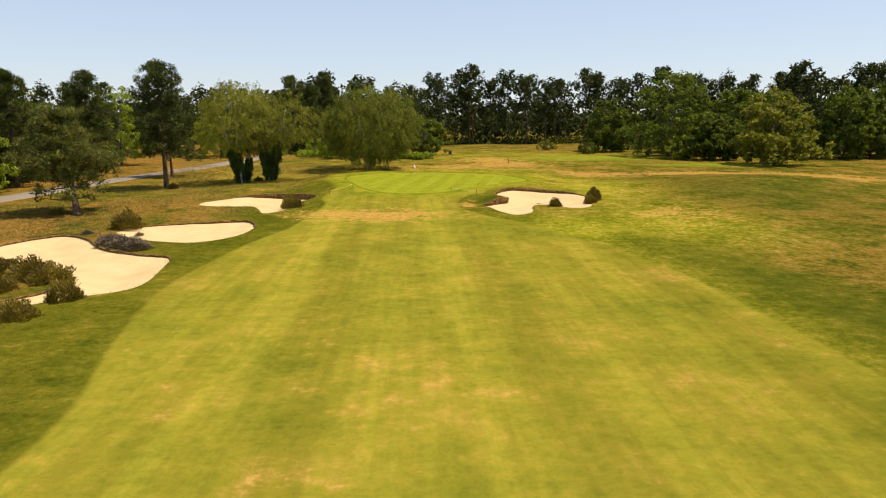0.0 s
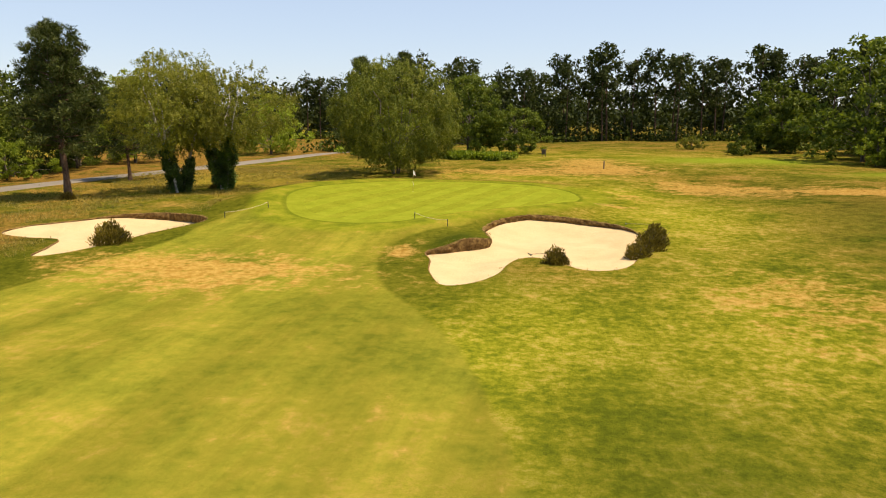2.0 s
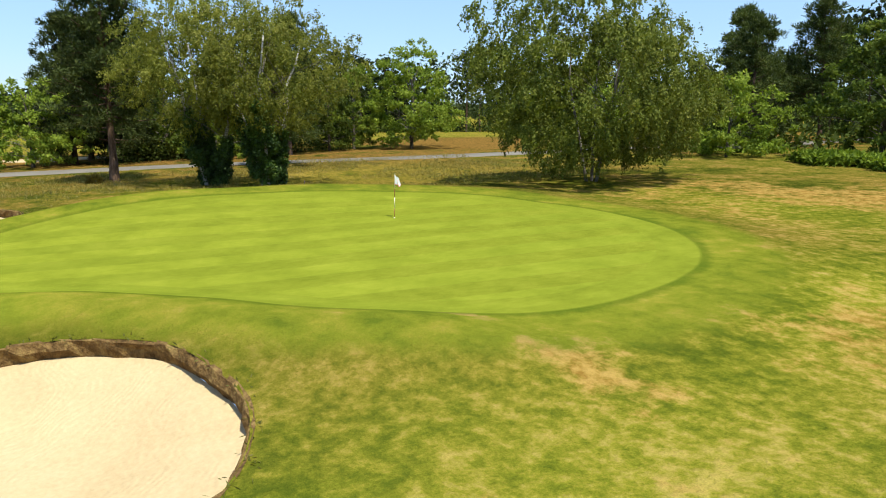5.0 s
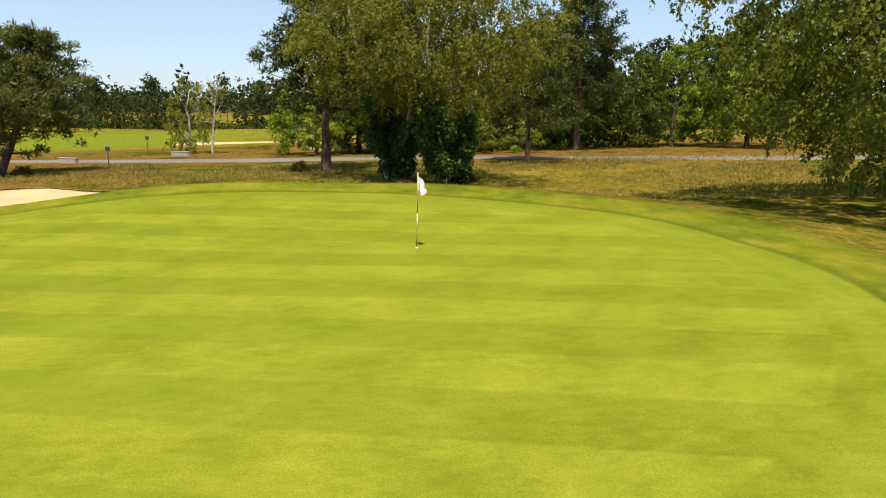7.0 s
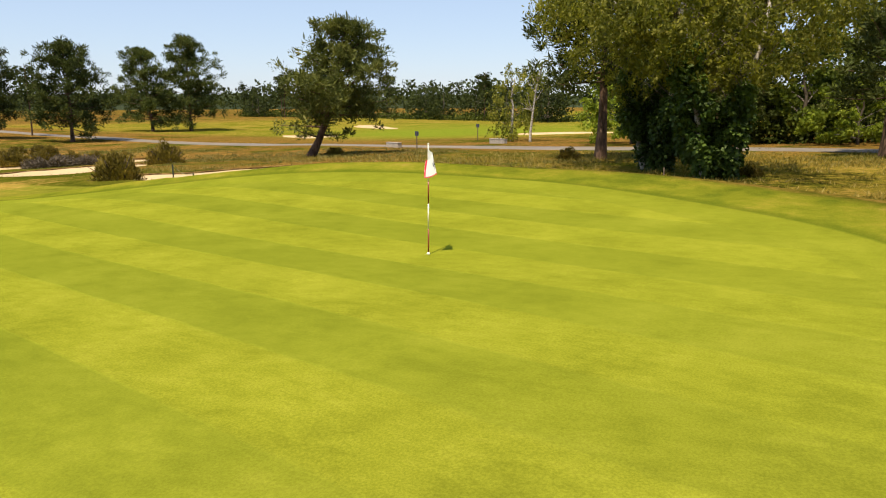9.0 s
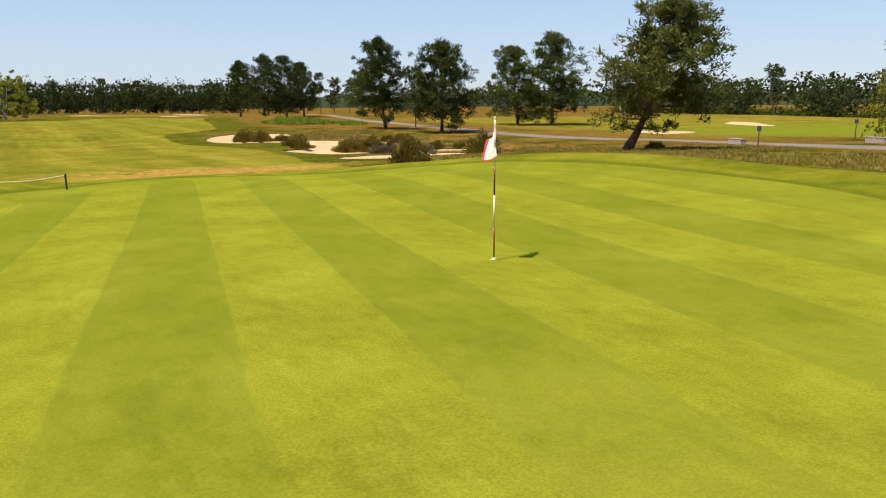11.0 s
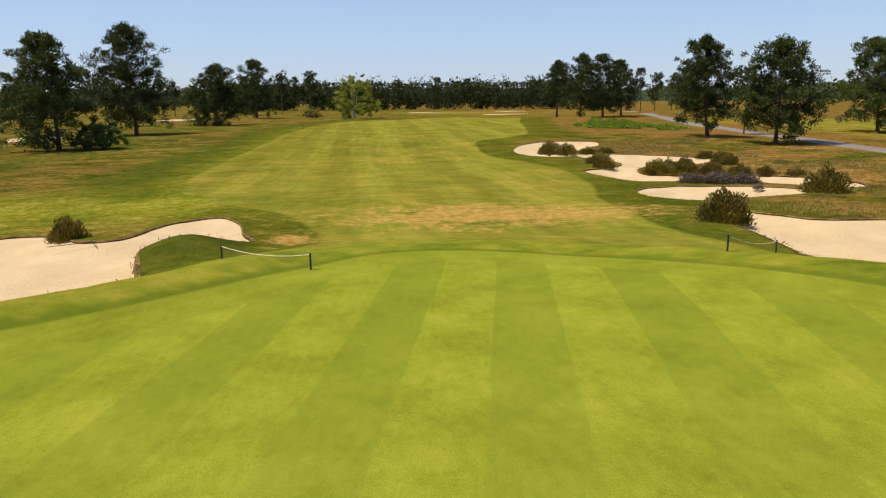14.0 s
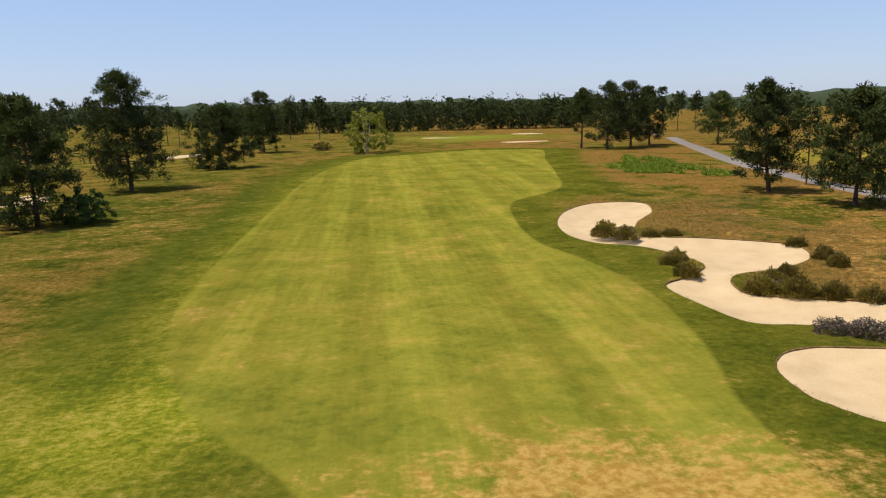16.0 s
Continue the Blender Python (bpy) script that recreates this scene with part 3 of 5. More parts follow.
def build_strip(name, line, width, thick, material, label, cat):
    c = curve_loop(line, 2.0, False)
    d = unit(np.gradient(c, axis=0))
    s = np.stack([-d[:, 1], d[:, 0]], 1)
    vs, fs = [], []
    for p, q in zip(c, s):
        for o in (-0.5, -0.25, 0.0, 0.25, 0.5):
            w = p + q * width * o
            vs.append((w[0], w[1], height(*w) + thick + 0.03 * (1 - abs(o) * 2)))
        for o in (0.54, -0.54):
            w = p + q * width * o
            vs.append((w[0], w[1], height(*w) - 0.08))
    for i in range(len(c) - 1):
        a, b = i * 7, i * 7 + 7
        for l, r in ((0, 1), (1, 2), (2, 3), (3, 4), (4, 5), (6, 0)):
            fs.append((a + l, b + l, b + r, a + r))
    return tagged(link_mesh(name, vs, fs, material, None, "", True), label, cat, "", "structure")


build_strip("road", [(-29, 130), (-30, 100), (-32, 72), (-36, 50), (-41.5, 30), (-46, 10), (-50, -8), (-54, -25), (-60, -55), (-65, -80), (-68.5, -105), (-70.5, -130), (-75, -160),
                     (-83, -190), (-97, -240), (-112, -290), (-122, -340)], 4.4, 0.05, ASPHALT, "narrow grey asphalt cart road with worn edges", "road")


# ---- trees ----
BRANCH_BARK = bark_material("branch_bark", (0.06, 0.05, 0.04), (0.22, 0.19, 0.16))

def grown(root_name, label, cat, x, y, group=""):
    root = new(root_name)
    root.location = (x, y, height(x, y) - 0.05)
    return tagged(root, label, cat, group)


def bent(rng, start, way, length, steps, droop=0.0, wander=0.08):
    """Points of a limb that wanders and lifts (or droops) on its way."""
    p, d, out = np.array(start, float), unit(np.array(way, float)), []
    for _ in range(steps + 1):
        out.append(p.copy())
        d = unit(d + rng.normal(0, wander, 3) + (0, 0, -droop / steps))
        p = p + d * length / steps
    return np.array(out)


def pine_parts(root, seed, h, w, clear=0.35, lean=(0.0, 0.0), whorls=26, clump=46, needle=0.42, slim=0.2, leaf=None, low_limbs=0, top=0.55, trunk_r=None, dense=1.6, sides=5, tight=0.72, core=7):
    """A maritime pine: bare lower trunk, open crown of needle clumps on bent limbs."""
    leaf = leaf or PINE_LEAF
    rng = np.random.default_rng(seed)
    n = 9
    line = np.zeros((n, 3))
    u = np.linspace(0, 1, n)
    line[:, 2] = u * h * 0.96
    line[:, 0] = lean[0] * (1 - (1 - u) ** 2) + np.cumsum(rng.normal(0, 0.010 * h, n)) * u
    line[:, 1] = lean[1] * (1 - (1 - u) ** 2) + np.cumsum(rng.normal(0, 0.010 * h, n)) * u
    r0 = trunk_r or 0.013 * h + 0.08
    tubes = [tube(line, r0 * (1 - 0.86 * u) * (1 + 0.35 * np.exp(-u * 18)), 9)]
    tips, ways = [], []
    count = whorls * 3
    for i in range(count + low_limbs):
        f = clear + (1 - clear) * (i + rng.uniform(0, 1)) / count if i < count else clear * rng.uniform(0.4, 0.95)
        f = min(f, 0.985)
        base = np.array([np.interp(f, u, line[:, k]) for k in range(3)])
        a = i * 2.4 + rng.uniform(-0.5, 0.5)
        c = (f - clear) / (1 - clear)
        prof = 0.34 + 0.66 * math.sin(math.pi * min(1, max(0.0, 0.16 + 0.84 * c)) ** top) if c > 0 else 0.75
        prof *= 1 - 0.55 * max(0, c - 0.8) / 0.2
        L = 0.5 * w * prof * rng.uniform(0.62, 1.12)
        up = -0.1 + 0.75 * max(c, 0) + rng.uniform(-0.15, 0.2)
        limb = bent(rng, base, (math.cos(a), math.sin(a), up), L, 5, -0.25)
        k = 0.35 * r0 * (1 - 0.7 * f)
        tubes.append(tube(limb[::5] if sides == 3 else limb, np.linspace(k, 0.012, 2 if sides == 3 else 6), sides))
        m = max(3, int(L * dense)) if i < count else 3
        for s in np.concatenate([rng.uniform(0.35, 1.0, m), [1.0]]):
            q = np.array([np.interp(s, np.linspace(0, 1, 6), limb[:, j]) for j in range(3)])
            tips.append(q + rng.normal(0, 0.10 * L + 0.12, 3) * (1, 1, 0.7))
            ways.append(unit(limb[-1] - limb[0]) * 0.6 + (0, 0, 0.55))
    tips.append(line[-1] + (0, 0, 0.03 * h))
    ways.append(np.array((0, 0, 1.0)))
    tips, ways = np.array(tips), np.array(ways)
    k = len(tips)
    rad = rng.uniform(0.42, 0.9, k) * (0.55 + 0.05 * w) * tight
    o = rng.normal(size=(k, clump, 3))
    o = unit(o) * rng.uniform(0.1, 1, (k, clump, 1)) ** 0.4 * rad[:, None, None] * (1, 1, 0.72)
    base = (tips[:, None] + o).reshape(-1, 3)
    way = (unit(o) * 0.45 + ways[:, None] * 0.6 + rng.normal(0, 0.5, o.shape)).reshape(-1, 3)
    axis = np.stack([np.interp(base[:, 2], line[:, 2], line[:, j]) for j in (0, 1)] + [base[:, 2] - 0.15 * w], 1)
    face = unit(o).reshape(-1, 3) * 0.8 + unit(base - axis) * 0.5 + rng.normal(0, 0.3, base.shape)
    q = blades(rng, base, way, rng.uniform(0.7, 1.25, len(base)) * needle, needle * slim, face)
    # dense heart of each tuft
    mid = np.repeat(tips, core, axis=0) + rng.normal(0, 0.34, (k * core, 3)) * np.repeat(rad, core)[:, None] * (1, 1, 0.7)
    heart = blades(rng, mid, rng.normal(0, 0.6, mid.shape) + (0, 0, 0.3), np.repeat(rad, core) * rng.uniform(0.7, 1.1, k * core), 0.17, rng.normal(0, 0.5, mid.shape) + (0, 0, 0.5))
    q = np.vstack([q, heart])
    link_mesh("trunk", *joined(tubes), PINE_BARK, root, "", True)
    soup("crown", q, leaf, root)


def pine(label, x, y, h, w, seed, group="", **kw):
    root = grown("pine_tree", label, "pine tree", x, y, group)
    pine_parts(root, seed, h, w, **kw)
    return root


def broad_parts(root, seed, h, w, leaf, bark, base=0.12, clumps=150, per=90, size=0.26, stems=1, squash=1.0, weep=0.0, gaps=0.75, ivy=None, ragged=1.0):
    """A broad-leaved tree: stems and limbs inside a lumpy crown of leaf clumps; weep hangs the leaves in strands."""
    rng = np.random.default_rng(seed)
    tubes, limbs, tips = [], [], []
    r0 = (0.012 * h + 0.05) / math.sqrt(stems)
    lobes = rng.normal(size=(9, 3))
    lobes = unit(lobes * (1, 1, 0.8))
    amp = rng.uniform(-0.22, 0.28, 9) * ragged
    stem_ends = []
    for s in range(stems):
        a = s * 2.4 + seed
        spread = 0.0 if stems == 1 else (0.26 if ivy else 0.16) * w
        foot = np.array((math.cos(a), math.sin(a), 0)) * (0 if stems == 1 else rng.uniform(0.25, 0.5))
        end = np.array((math.cos(a) * spread, math.sin(a) * spread, h * 0.82))
        line = np.array([foot * (1 - u) + end * u + (0, 0, 0) + rng.normal(0, 0.018 * h, 3) * u * (1, 1, 0.2) for u in np.linspace(0, 1, 8)])
        tubes.append(tube(line, np.linspace(r0 * 1.25, 0.05, 8), 8))
        stem_ends.append(line)
    zc, hz = h * (0.5 + base * 0.5), h * (1 - base) * 0.5 * squash
    for i in range(clumps):
        d = unit(rng.normal(size=3))
        bulge = 1 + float(np.dot(np.maximum(lobes @ d, 0) ** 3, amp))
        r = rng.uniform(0.25, 1.0) ** 0.45 * bulge
        flat = 1.0 if d[2] > -0.2 else 0.9
        foot = 1 + 1.1 * max(0.0, -d[2]) if base < 0.1 else 1.0
        p = np.array((d[0] * w * 0.5 * r * foot, d[1] * w * 0.5 * r * foot, zc + d[2] * hz * r * flat))
        if base < 0.1 and i % 4 == 0:
            k = w * 0.45 * math.sqrt(rng.uniform(0.1, 1))
            p = np.array((unit(d[:2])[0] * k, unit(d[:2])[1] * k, h * rng.uniform(0.05, 0.36)))
        p[2] = max(p[2], base * h * rng.uniform(0.9, 1.4) + (0.5 if weep > 2 else 0))
        tips.append(p)
        if i % max(6, clumps // 36) == 0:
            line = stem_ends[i % stems]
            f = min(0.95, max(0.12, (p[2] / h) * 0.72))
            b = np.array([np.interp(f, np.linspace(0, 1, 8), line[:, j]) for j in range(3)])
            mid = (b + p) / 2 + (0, 0, 0.06 * h) + rng.normal(0, 0.02 * h, 3)
            limb = np.array([(1 - u) ** 2 * b + 2 * u * (1 - u) * mid + u * u * p for u in np.linspace(0, 1, 6)])
            limbs.append(tube(limb, np.linspace(0.22 * r0, 0.008, 6), 5))
    tips = np.array(tips)
    k = len(tips)
    rad = rng.uniform(0.55, 1.25, k) * 0.085 * (w + h) * 0.5 * gaps * (150 / clumps) ** 0.33
    if weep > 0:
        strands = max(4, per // 14)
        run = per // strands
        a = rng.normal(size=(k, strands, 3)) * rad[:, None, None] * (0.6, 0.6, 0.45)
        top = tips[:, None] + a
        drop = rng.uniform(0.4, 1.0, (k, strands, 1)) * weep
        s = rng.uniform(0, 1, (k, strands, run)) ** 0.8
        pos = top[:, :, None] + np.stack([np.zeros_like(s), np.zeros_like(s), -s * drop], -1)
        out = unit(top - (0, 0, zc))[:, :, None] * (s ** 0.5 * 0.35)[..., None]
        pos = pos + out * (1, 1, 0) + rng.normal(0, 0.07, pos.shape)
        base_p = pos.reshape(-1, 3)
        base_p[:, 2] = np.maximum(base_p[:, 2], 0.25)
        way = rng.normal(0, 0.6, base_p.shape) + (0, 0, -0.6)
        face = unit(base_p - (0, 0, zc)) * 0.8 + np.repeat(unit(a).reshape(-1, 3), run, axis=0) * 0.5 + rng.normal(0, 0.35, base_p.shape)
    else:
        o = unit(rng.normal(size=(k, per, 3))) * rng.uniform(0.05, 1, (k, per, 1)) ** 0.35 * rad[:, None, None] * (1, 1, 0.7)
        base_p = (tips[:, None] + o).reshape(-1, 3)
        base_p[:, 2] = np.maximum(base_p[:, 2], 0.2)
        way = (unit(o) * 0.2 + rng.normal(0, 0.7, o.shape)).reshape(-1, 3)
        face = unit(o).reshape(-1, 3) * 0.85 + unit(base_p - (0, 0, zc)) * 0.5 + rng.normal(0, 0.3, base_p.shape)
    q = blades(rng, base_p, way, rng.uniform(0.7, 1.3, len(base_p)) * size, size * 0.62, face)
    v, f = joined(tubes + limbs)
    stem = link_mesh("trunk", v, f, bark, root, "", True)
    stem.data.materials.append(BRANCH_BARK)
    k = sum(len(t[1]) for t in tubes)
    stem.data.polygons.foreach_set("material_index", np.repeat(np.array([0, 1], np.int32), (k, len(f) - k)))
    soup("crown", q, leaf, root)
    if ivy:
        top_h, per_stem, girth = ivy
        qs = []
        for k, line in enumerate(stem_ends):
            reach = top_h * (1.0, 0.68, 0.86)[k % 3]
            tufts = 46
            tf = rng.uniform(0.02, 1, tufts) ** 0.85
            ta = rng.uniform(0, 2 * math.pi, tufts)
            tg = girth * (0.62 + 0.45 * np.sin(math.pi * np.clip(tf * 0.9 + 0.1, 0, 1))) * rng.uniform(0.35, 1.0, tufts)
            pick = rng.integers(0, tufts, per_stem)
            hh = np.clip(tf * reach / h, 0, 0.95)
            c = np.stack([np.interp(hh, np.linspace(0, 1, 8), line[:, j]) for j in range(3)], 1) + np.stack([np.cos(ta) * tg, np.sin(ta) * tg, np.zeros(tufts)], 1)
            o = unit(rng.normal(size=(per_stem, 3))) * rng.uniform(0.2, 1, (per_stem, 1)) ** 0.5 * (0.42, 0.42, 0.55)
            p = c[pick] + o
            p[:, 2] = np.maximum(p[:, 2], 0.05)
            qs.append(blades(rng, p, rng.normal(0, 0.5, p.shape) + (0, 0, -0.35), rng.uniform(0.14, 0.26, per_stem), 0.17, o * 1.6 + (0, 0, 0.5) + rng.normal(0, 0.3, p.shape)))
        soup("ivy", np.vstack(qs), IVY_LEAF, root, "dense dark green ivy climbing the stems")


def broad(name, label, cat, x, y, h, w, seed, leaf, bark, group="", **kw):
    root = grown(name, label, cat, x, y, group)
    broad_parts(root, seed, h, w, leaf, bark, **kw)
    return root


# the stand beside the green
pine("leaning maritime pine with crooked dark trunk on rough grass", -35.6, -32.2, 11.2, 9.8, 3, leaf=PINE_OLIVE, clear=0.33, lean=(-1.7, 2.1), whorls=24, clump=54, needle=0.30, slim=0.24, low_limbs=8, top=0.5, trunk_r=0.33, dense=2.0, tight=0.78, core=10)
pine("tall maritime pine with straight bare trunk beside birches", -35.0, -6.9, 17.5, 10.0, 5, clear=0.30, whorls=28, clump=44, needle=0.38, slim=0.2, top=0.7, trunk_r=0.34, dense=1.7, tight=0.75, core=11)
pine("small maritime pine with forked trunk near the road", -39.8, 9.5, 11.5, 8.0, 8, clear=0.3, whorls=18, clump=50, trunk_r=0.22)
pine("dark maritime pine standing behind the ivy-clad birches", -56.5, 17.5, 17.5, 10.5, 9, clear=0.3, whorls=26, clump=54)
broad("birch_tree", "ivy-clad silver birch with airy olive-green crown", "birch tree", -25.7, -1.4, 15.0, 12.6, 11, BIRCH_LEAF, BIRCH_BARK, "birches beside the green", base=0.28, clumps=430, per=112, size=0.175, stems=3, weep=0.55, gaps=0.9, ragged=1.7,
      ivy=(6.8, 4600, 0.6))
broad("birch_tree", "ivy-clad silver birch leaning out, stems thick with ivy", "birch tree", -22.1, 1.9, 13.2, 11.5, 12, BIRCH_LEAF, BIRCH_BARK, "birches beside the green", base=0.28, clumps=390, per=112, size=0.175, stems=3, weep=0.55, gaps=0.9, ragged=1.7,
      ivy=(7.6, 5600, 0.72))
broad("birch_tree", "large weeping birch with foliage hanging near the ground", "birch tree", -8.6, 22.6, 13.6, 16.4, 14, WEEP_LEAF, BRANCH_BARK, "birches beside the green", base=0.105, clumps=820, per=140, size=0.21, stems=4, weep=1.0, gaps=0.9, ragged=1.6)
broad("deciduous_tree", "light green young broadleaf tree beyond the road", "deciduous tree", -59.5, -11.0, 9.6, 9.0, 21, LIME_LEAF, OAK_BARK, base=0.0, clumps=170, per=68, size=0.34)
broad("deciduous_tree", "rounded mid-green broadleaf tree beyond the road", "deciduous tree", -59.5, 37.7, 15.2, 11.0, 22, LIME_LEAF, OAK_BARK, base=0.05, clumps=190, per=64, size=0.42)
broad("deciduous_tree", "smaller mid-green broadleaf tree beyond the road", "deciduous tree", -65.0, 31.0, 12.6, 7.5, 23, LIME_LEAF, OAK_BARK, base=0.06, clumps=150, per=70, size=0.36)
broad("deciduous_tree", "slender broadleaf tree in the row beyond the road", "deciduous tree", -60.5, 25.0, 11.0, 7.5, 24, OAK_LEAF, OAK_BARK, base=0.06, clumps=120, per=70, size=0.34)
broad("deciduous_tree", "rounded fresh green tree standing alone beyond the road", "deciduous tree", -46.0, 61.5, 13.2, 11.5, 30, LIME_LEAF, OAK_BARK, base=0.05, clumps=170, per=68, size=0.38)
broad("deciduous_tree", "dark broadleaf tree behind the weeping birch", "deciduous tree", -6.5, 64.0, 16.5, 12.0, 25, OAK_LEAF, OAK_BARK, base=0.05, clumps=210, per=80, size=0.42)
broad("deciduous_tree", "low bushy broadleaf tree at the wood's edge", "deciduous tree", 1.8, 67.0, 9.5, 10.5, 26, OAK_LEAF, OAK_BARK, base=0.03, clumps=160, per=80, size=0.38)
broad("deciduous_tree", "broadleaf tree half hidden behind the birch", "deciduous tree", -17.0, 52.0, 9.0, 10.0, 27, LIME_LEAF, OAK_BARK, base=0.04, clumps=130, per=70, size=0.38)
pine("dark pine at the corner of the wood", -31.5, 76.0, 19.5, 11.5, 28, clear=0.12, whorls=26, clump=40, needle=0.6)
pine("dark pine standing before the bracken", -26.0, 70.0, 17.0, 10.0, 19, clear=0.06, whorls=22, clump=44, needle=0.6, dense=1.0)
pine("tall dark pine in the corner of the wood", -24.0, 84.0, 21.0, 11.0, 29, clear=0.2, whorls=26, clump=40, needle=0.6)
for x, y, h, w, s in ((-66, 12, 14.5, 10.0, 45), (-63, 4, 12.0, 9.0, 46), (-70, 20, 15.5, 10.0, 47), (-72, 4, 16.0, 11.0, 48)):
    broad("deciduous_tree", "dense dark broadleaf tree beyond the road", "deciduous tree", x, y, h, w, s, OAK_LEAF, OAK_BARK, "dark trees beyond the road", base=0.03, clumps=150, per=60, size=0.42)
pine("dark full pine close beyond the road", -58.0, -3.0, 16.5, 9.5, 50, clear=0.15, whorls=26, clump=52, needle=0.5, dense=1.1)
pine("dark full pine in the row beyond the road", -62.5, -6.5, 17.0, 9.0, 72, clear=0.1, whorls=24, clump=44, needle=0.55, slim=0.22, dense=1.0, leaf=PINE_SHADED)
pine("dark pine with low branches beyond the road", -65.0, -1.0, 16.0, 9.0, 73, clear=0.06, whorls=24, clump=40, needle=0.55, slim=0.22, dense=1.0, leaf=PINE_SHADED)
broad("shrub", "bushy mid-green shrub beside the road", "shrub", -57.5, 8.5, 5.4, 8.0, 74, LIME_LEAF, OAK_BARK, base=0.02, clumps=120, per=70, size=0.3)
pine("dark full pine among the trees beyond the road", -68, -4, 17.0, 9.5, 49, clear=0.1, whorls=24, clump=44, needle=0.6, dense=1.0)
# oaks along the far side
for x, y, h, w, s, lab in ((59, 56, 19.5, 17.0, 31, "large dark oak with full crown at the wood's edge"), (52, 80, 13.8, 12.5, 32, "rounded oak at the wood's edge"),
                           (71, 30, 14.5, 12.5, 33, "olive-green oak standing on rough grass"), (76, 60, 17.0, 13.0, 34, "dark oak behind the front row"),
                           (94, 45, 15.6, 10.5, 35, "dark oak with short trunk in shade"), (110, 57, 17.2, 12.0, 36, "dark oak at the end of the row"), (88, 66, 16.0, 14.0, 37, "full-crowned oak in the row"),
                           (67, 72, 17.0, 13.0, 38, "tall oak in the row"), (65, 44, 10.0, 10.0, 42, "low bushy oak in the front row"), (83, 52, 12.0, 11.0, 43, "bushy oak of middling height in the row"), (102, 48, 13.0, 11.0, 44, "bushy dark oak near the end of the row")):
    broad("oak_tree", lab, "oak tree", x, y, h, w, s, BIRCH_LEAF if s == 33 else OAK_LEAF, OAK_BARK, "oaks along the wood", base=0.025, clumps=200, per=46, size=0.7)
broad("shrub", "small round light green shrub before the oaks", "shrub", 58, 47, 5.6, 5.6, 39, LIME_LEAF, OAK_BARK, base=0.03, clumps=70, per=60, size=0.3)
broad("shrub", "dark low shrub on the far grass", "shrub", 43, 69, 3.0, 5.2, 40, OAK_LEAF, OAK_BARK, base=0.03, clumps=60, per=60, size=0.28)
broad("shrub", "low olive shrub on the far grass", "shrub", 37, 92, 2.8, 4.8, 41, BIRCH_LEAF, OAK_BARK, base=0.03, clumps=60, per=60, size=0.28)
# pines by the road behind the tee side, and beyond the fairway
for x, y, h, w, s, c, ln, lab in ((-55.7, -115.2, 16.8, 11.0, 51, 0.20, (1.5, 0), "maritime pine leaning beside the cart road"), (-59.5, -100.5, 15.4, 13.5, 52, 0.15, (0, 0), "broad maritime pine beside the cart road"),
                                  (-101.0, -120.0, 20.5, 16.0, 53, 0.15, (0, 0), "tall broad pine of a pair beyond the road"), (-94.5, -124.5, 17.6, 13.5, 54, 0.15, (1, 0), "pine of a pair beyond the road"),
                                  (-58.2, -226.0, 18.0, 8.5, 55, 0.45, (0, 0), "slender pine with high crown at the fairway's end"), (49.3, -108.0, 16.8, 13.5, 56, 0.1, (0, 0), "dark spreading pine on dry rough grass"),
                                  (49.8, -146.0, 21.5, 17.0, 57, 0.14, (0, 0), "large spreading pine on dry rough grass"), (43.0, -190, 15.4, 15.0, 58, 0.06, (0, 0), "dense low pine beside the fairway"),
                                  (41.6, -250, 19.4, 15.5, 59, 0.12, (0, 0), "dense pine beyond the fairway"), (-102, -226, 16.0, 13.5, 60, 0.25, (0, 0), "pine beyond the cart road")):
    pine(lab, x, y, h, w, s, clear=c, lean=ln, whorls=22, clump=40, needle=0.46, slim=0.3, top=0.6, low_limbs=2, dense=1.2, tight=0.92, core=18, leaf=PINE_LEAF if x < -90 else PINE_SHADED)
for x, y, h, w, s in ((-62.5, -214, 19, 14, 66), (-72, -221, 19.5, 15, 67), (-81, -229, 18, 13, 68)):
    pine("dense dark pine of a small grove beyond the ferns", x, y, h, w, s, "pines of the small grove", clear=0.14, whorls=22, clump=24, needle=0.6, slim=0.3, top=0.62, dense=1.1, tight=0.95, core=12, leaf=PINE_SHADED)
pine("spreading dark pine beside the far end of the road", -44, 109, 14.5, 12.0, 69, clear=0.2, whorls=20, clump=40, needle=0.6, dense=1.1)
broad("birch_tree", "green birch clump at the edge of the fairway", "birch tree", 7.6, -232, 14.0, 12.5, 62, BIRCH_LEAF, BIRCH_BARK, base=0.06, clumps=150, per=60, size=0.5, stems=3)
broad("shrub", "dark evergreen shrub under the pine", "shrub", 43.3, -108.5, 4.4, 5.6, 63, IVY_LEAF, OAK_BARK, base=0.03, clumps=80, per=60, size=0.3)
broad("shrub", "russet shrub on the rough", "shrub", 23.2, -255, 3.0, 5.0, 64, BROOM_LEAF, OAK_BARK, base=0.03, clumps=50, per=50, size=0.4)


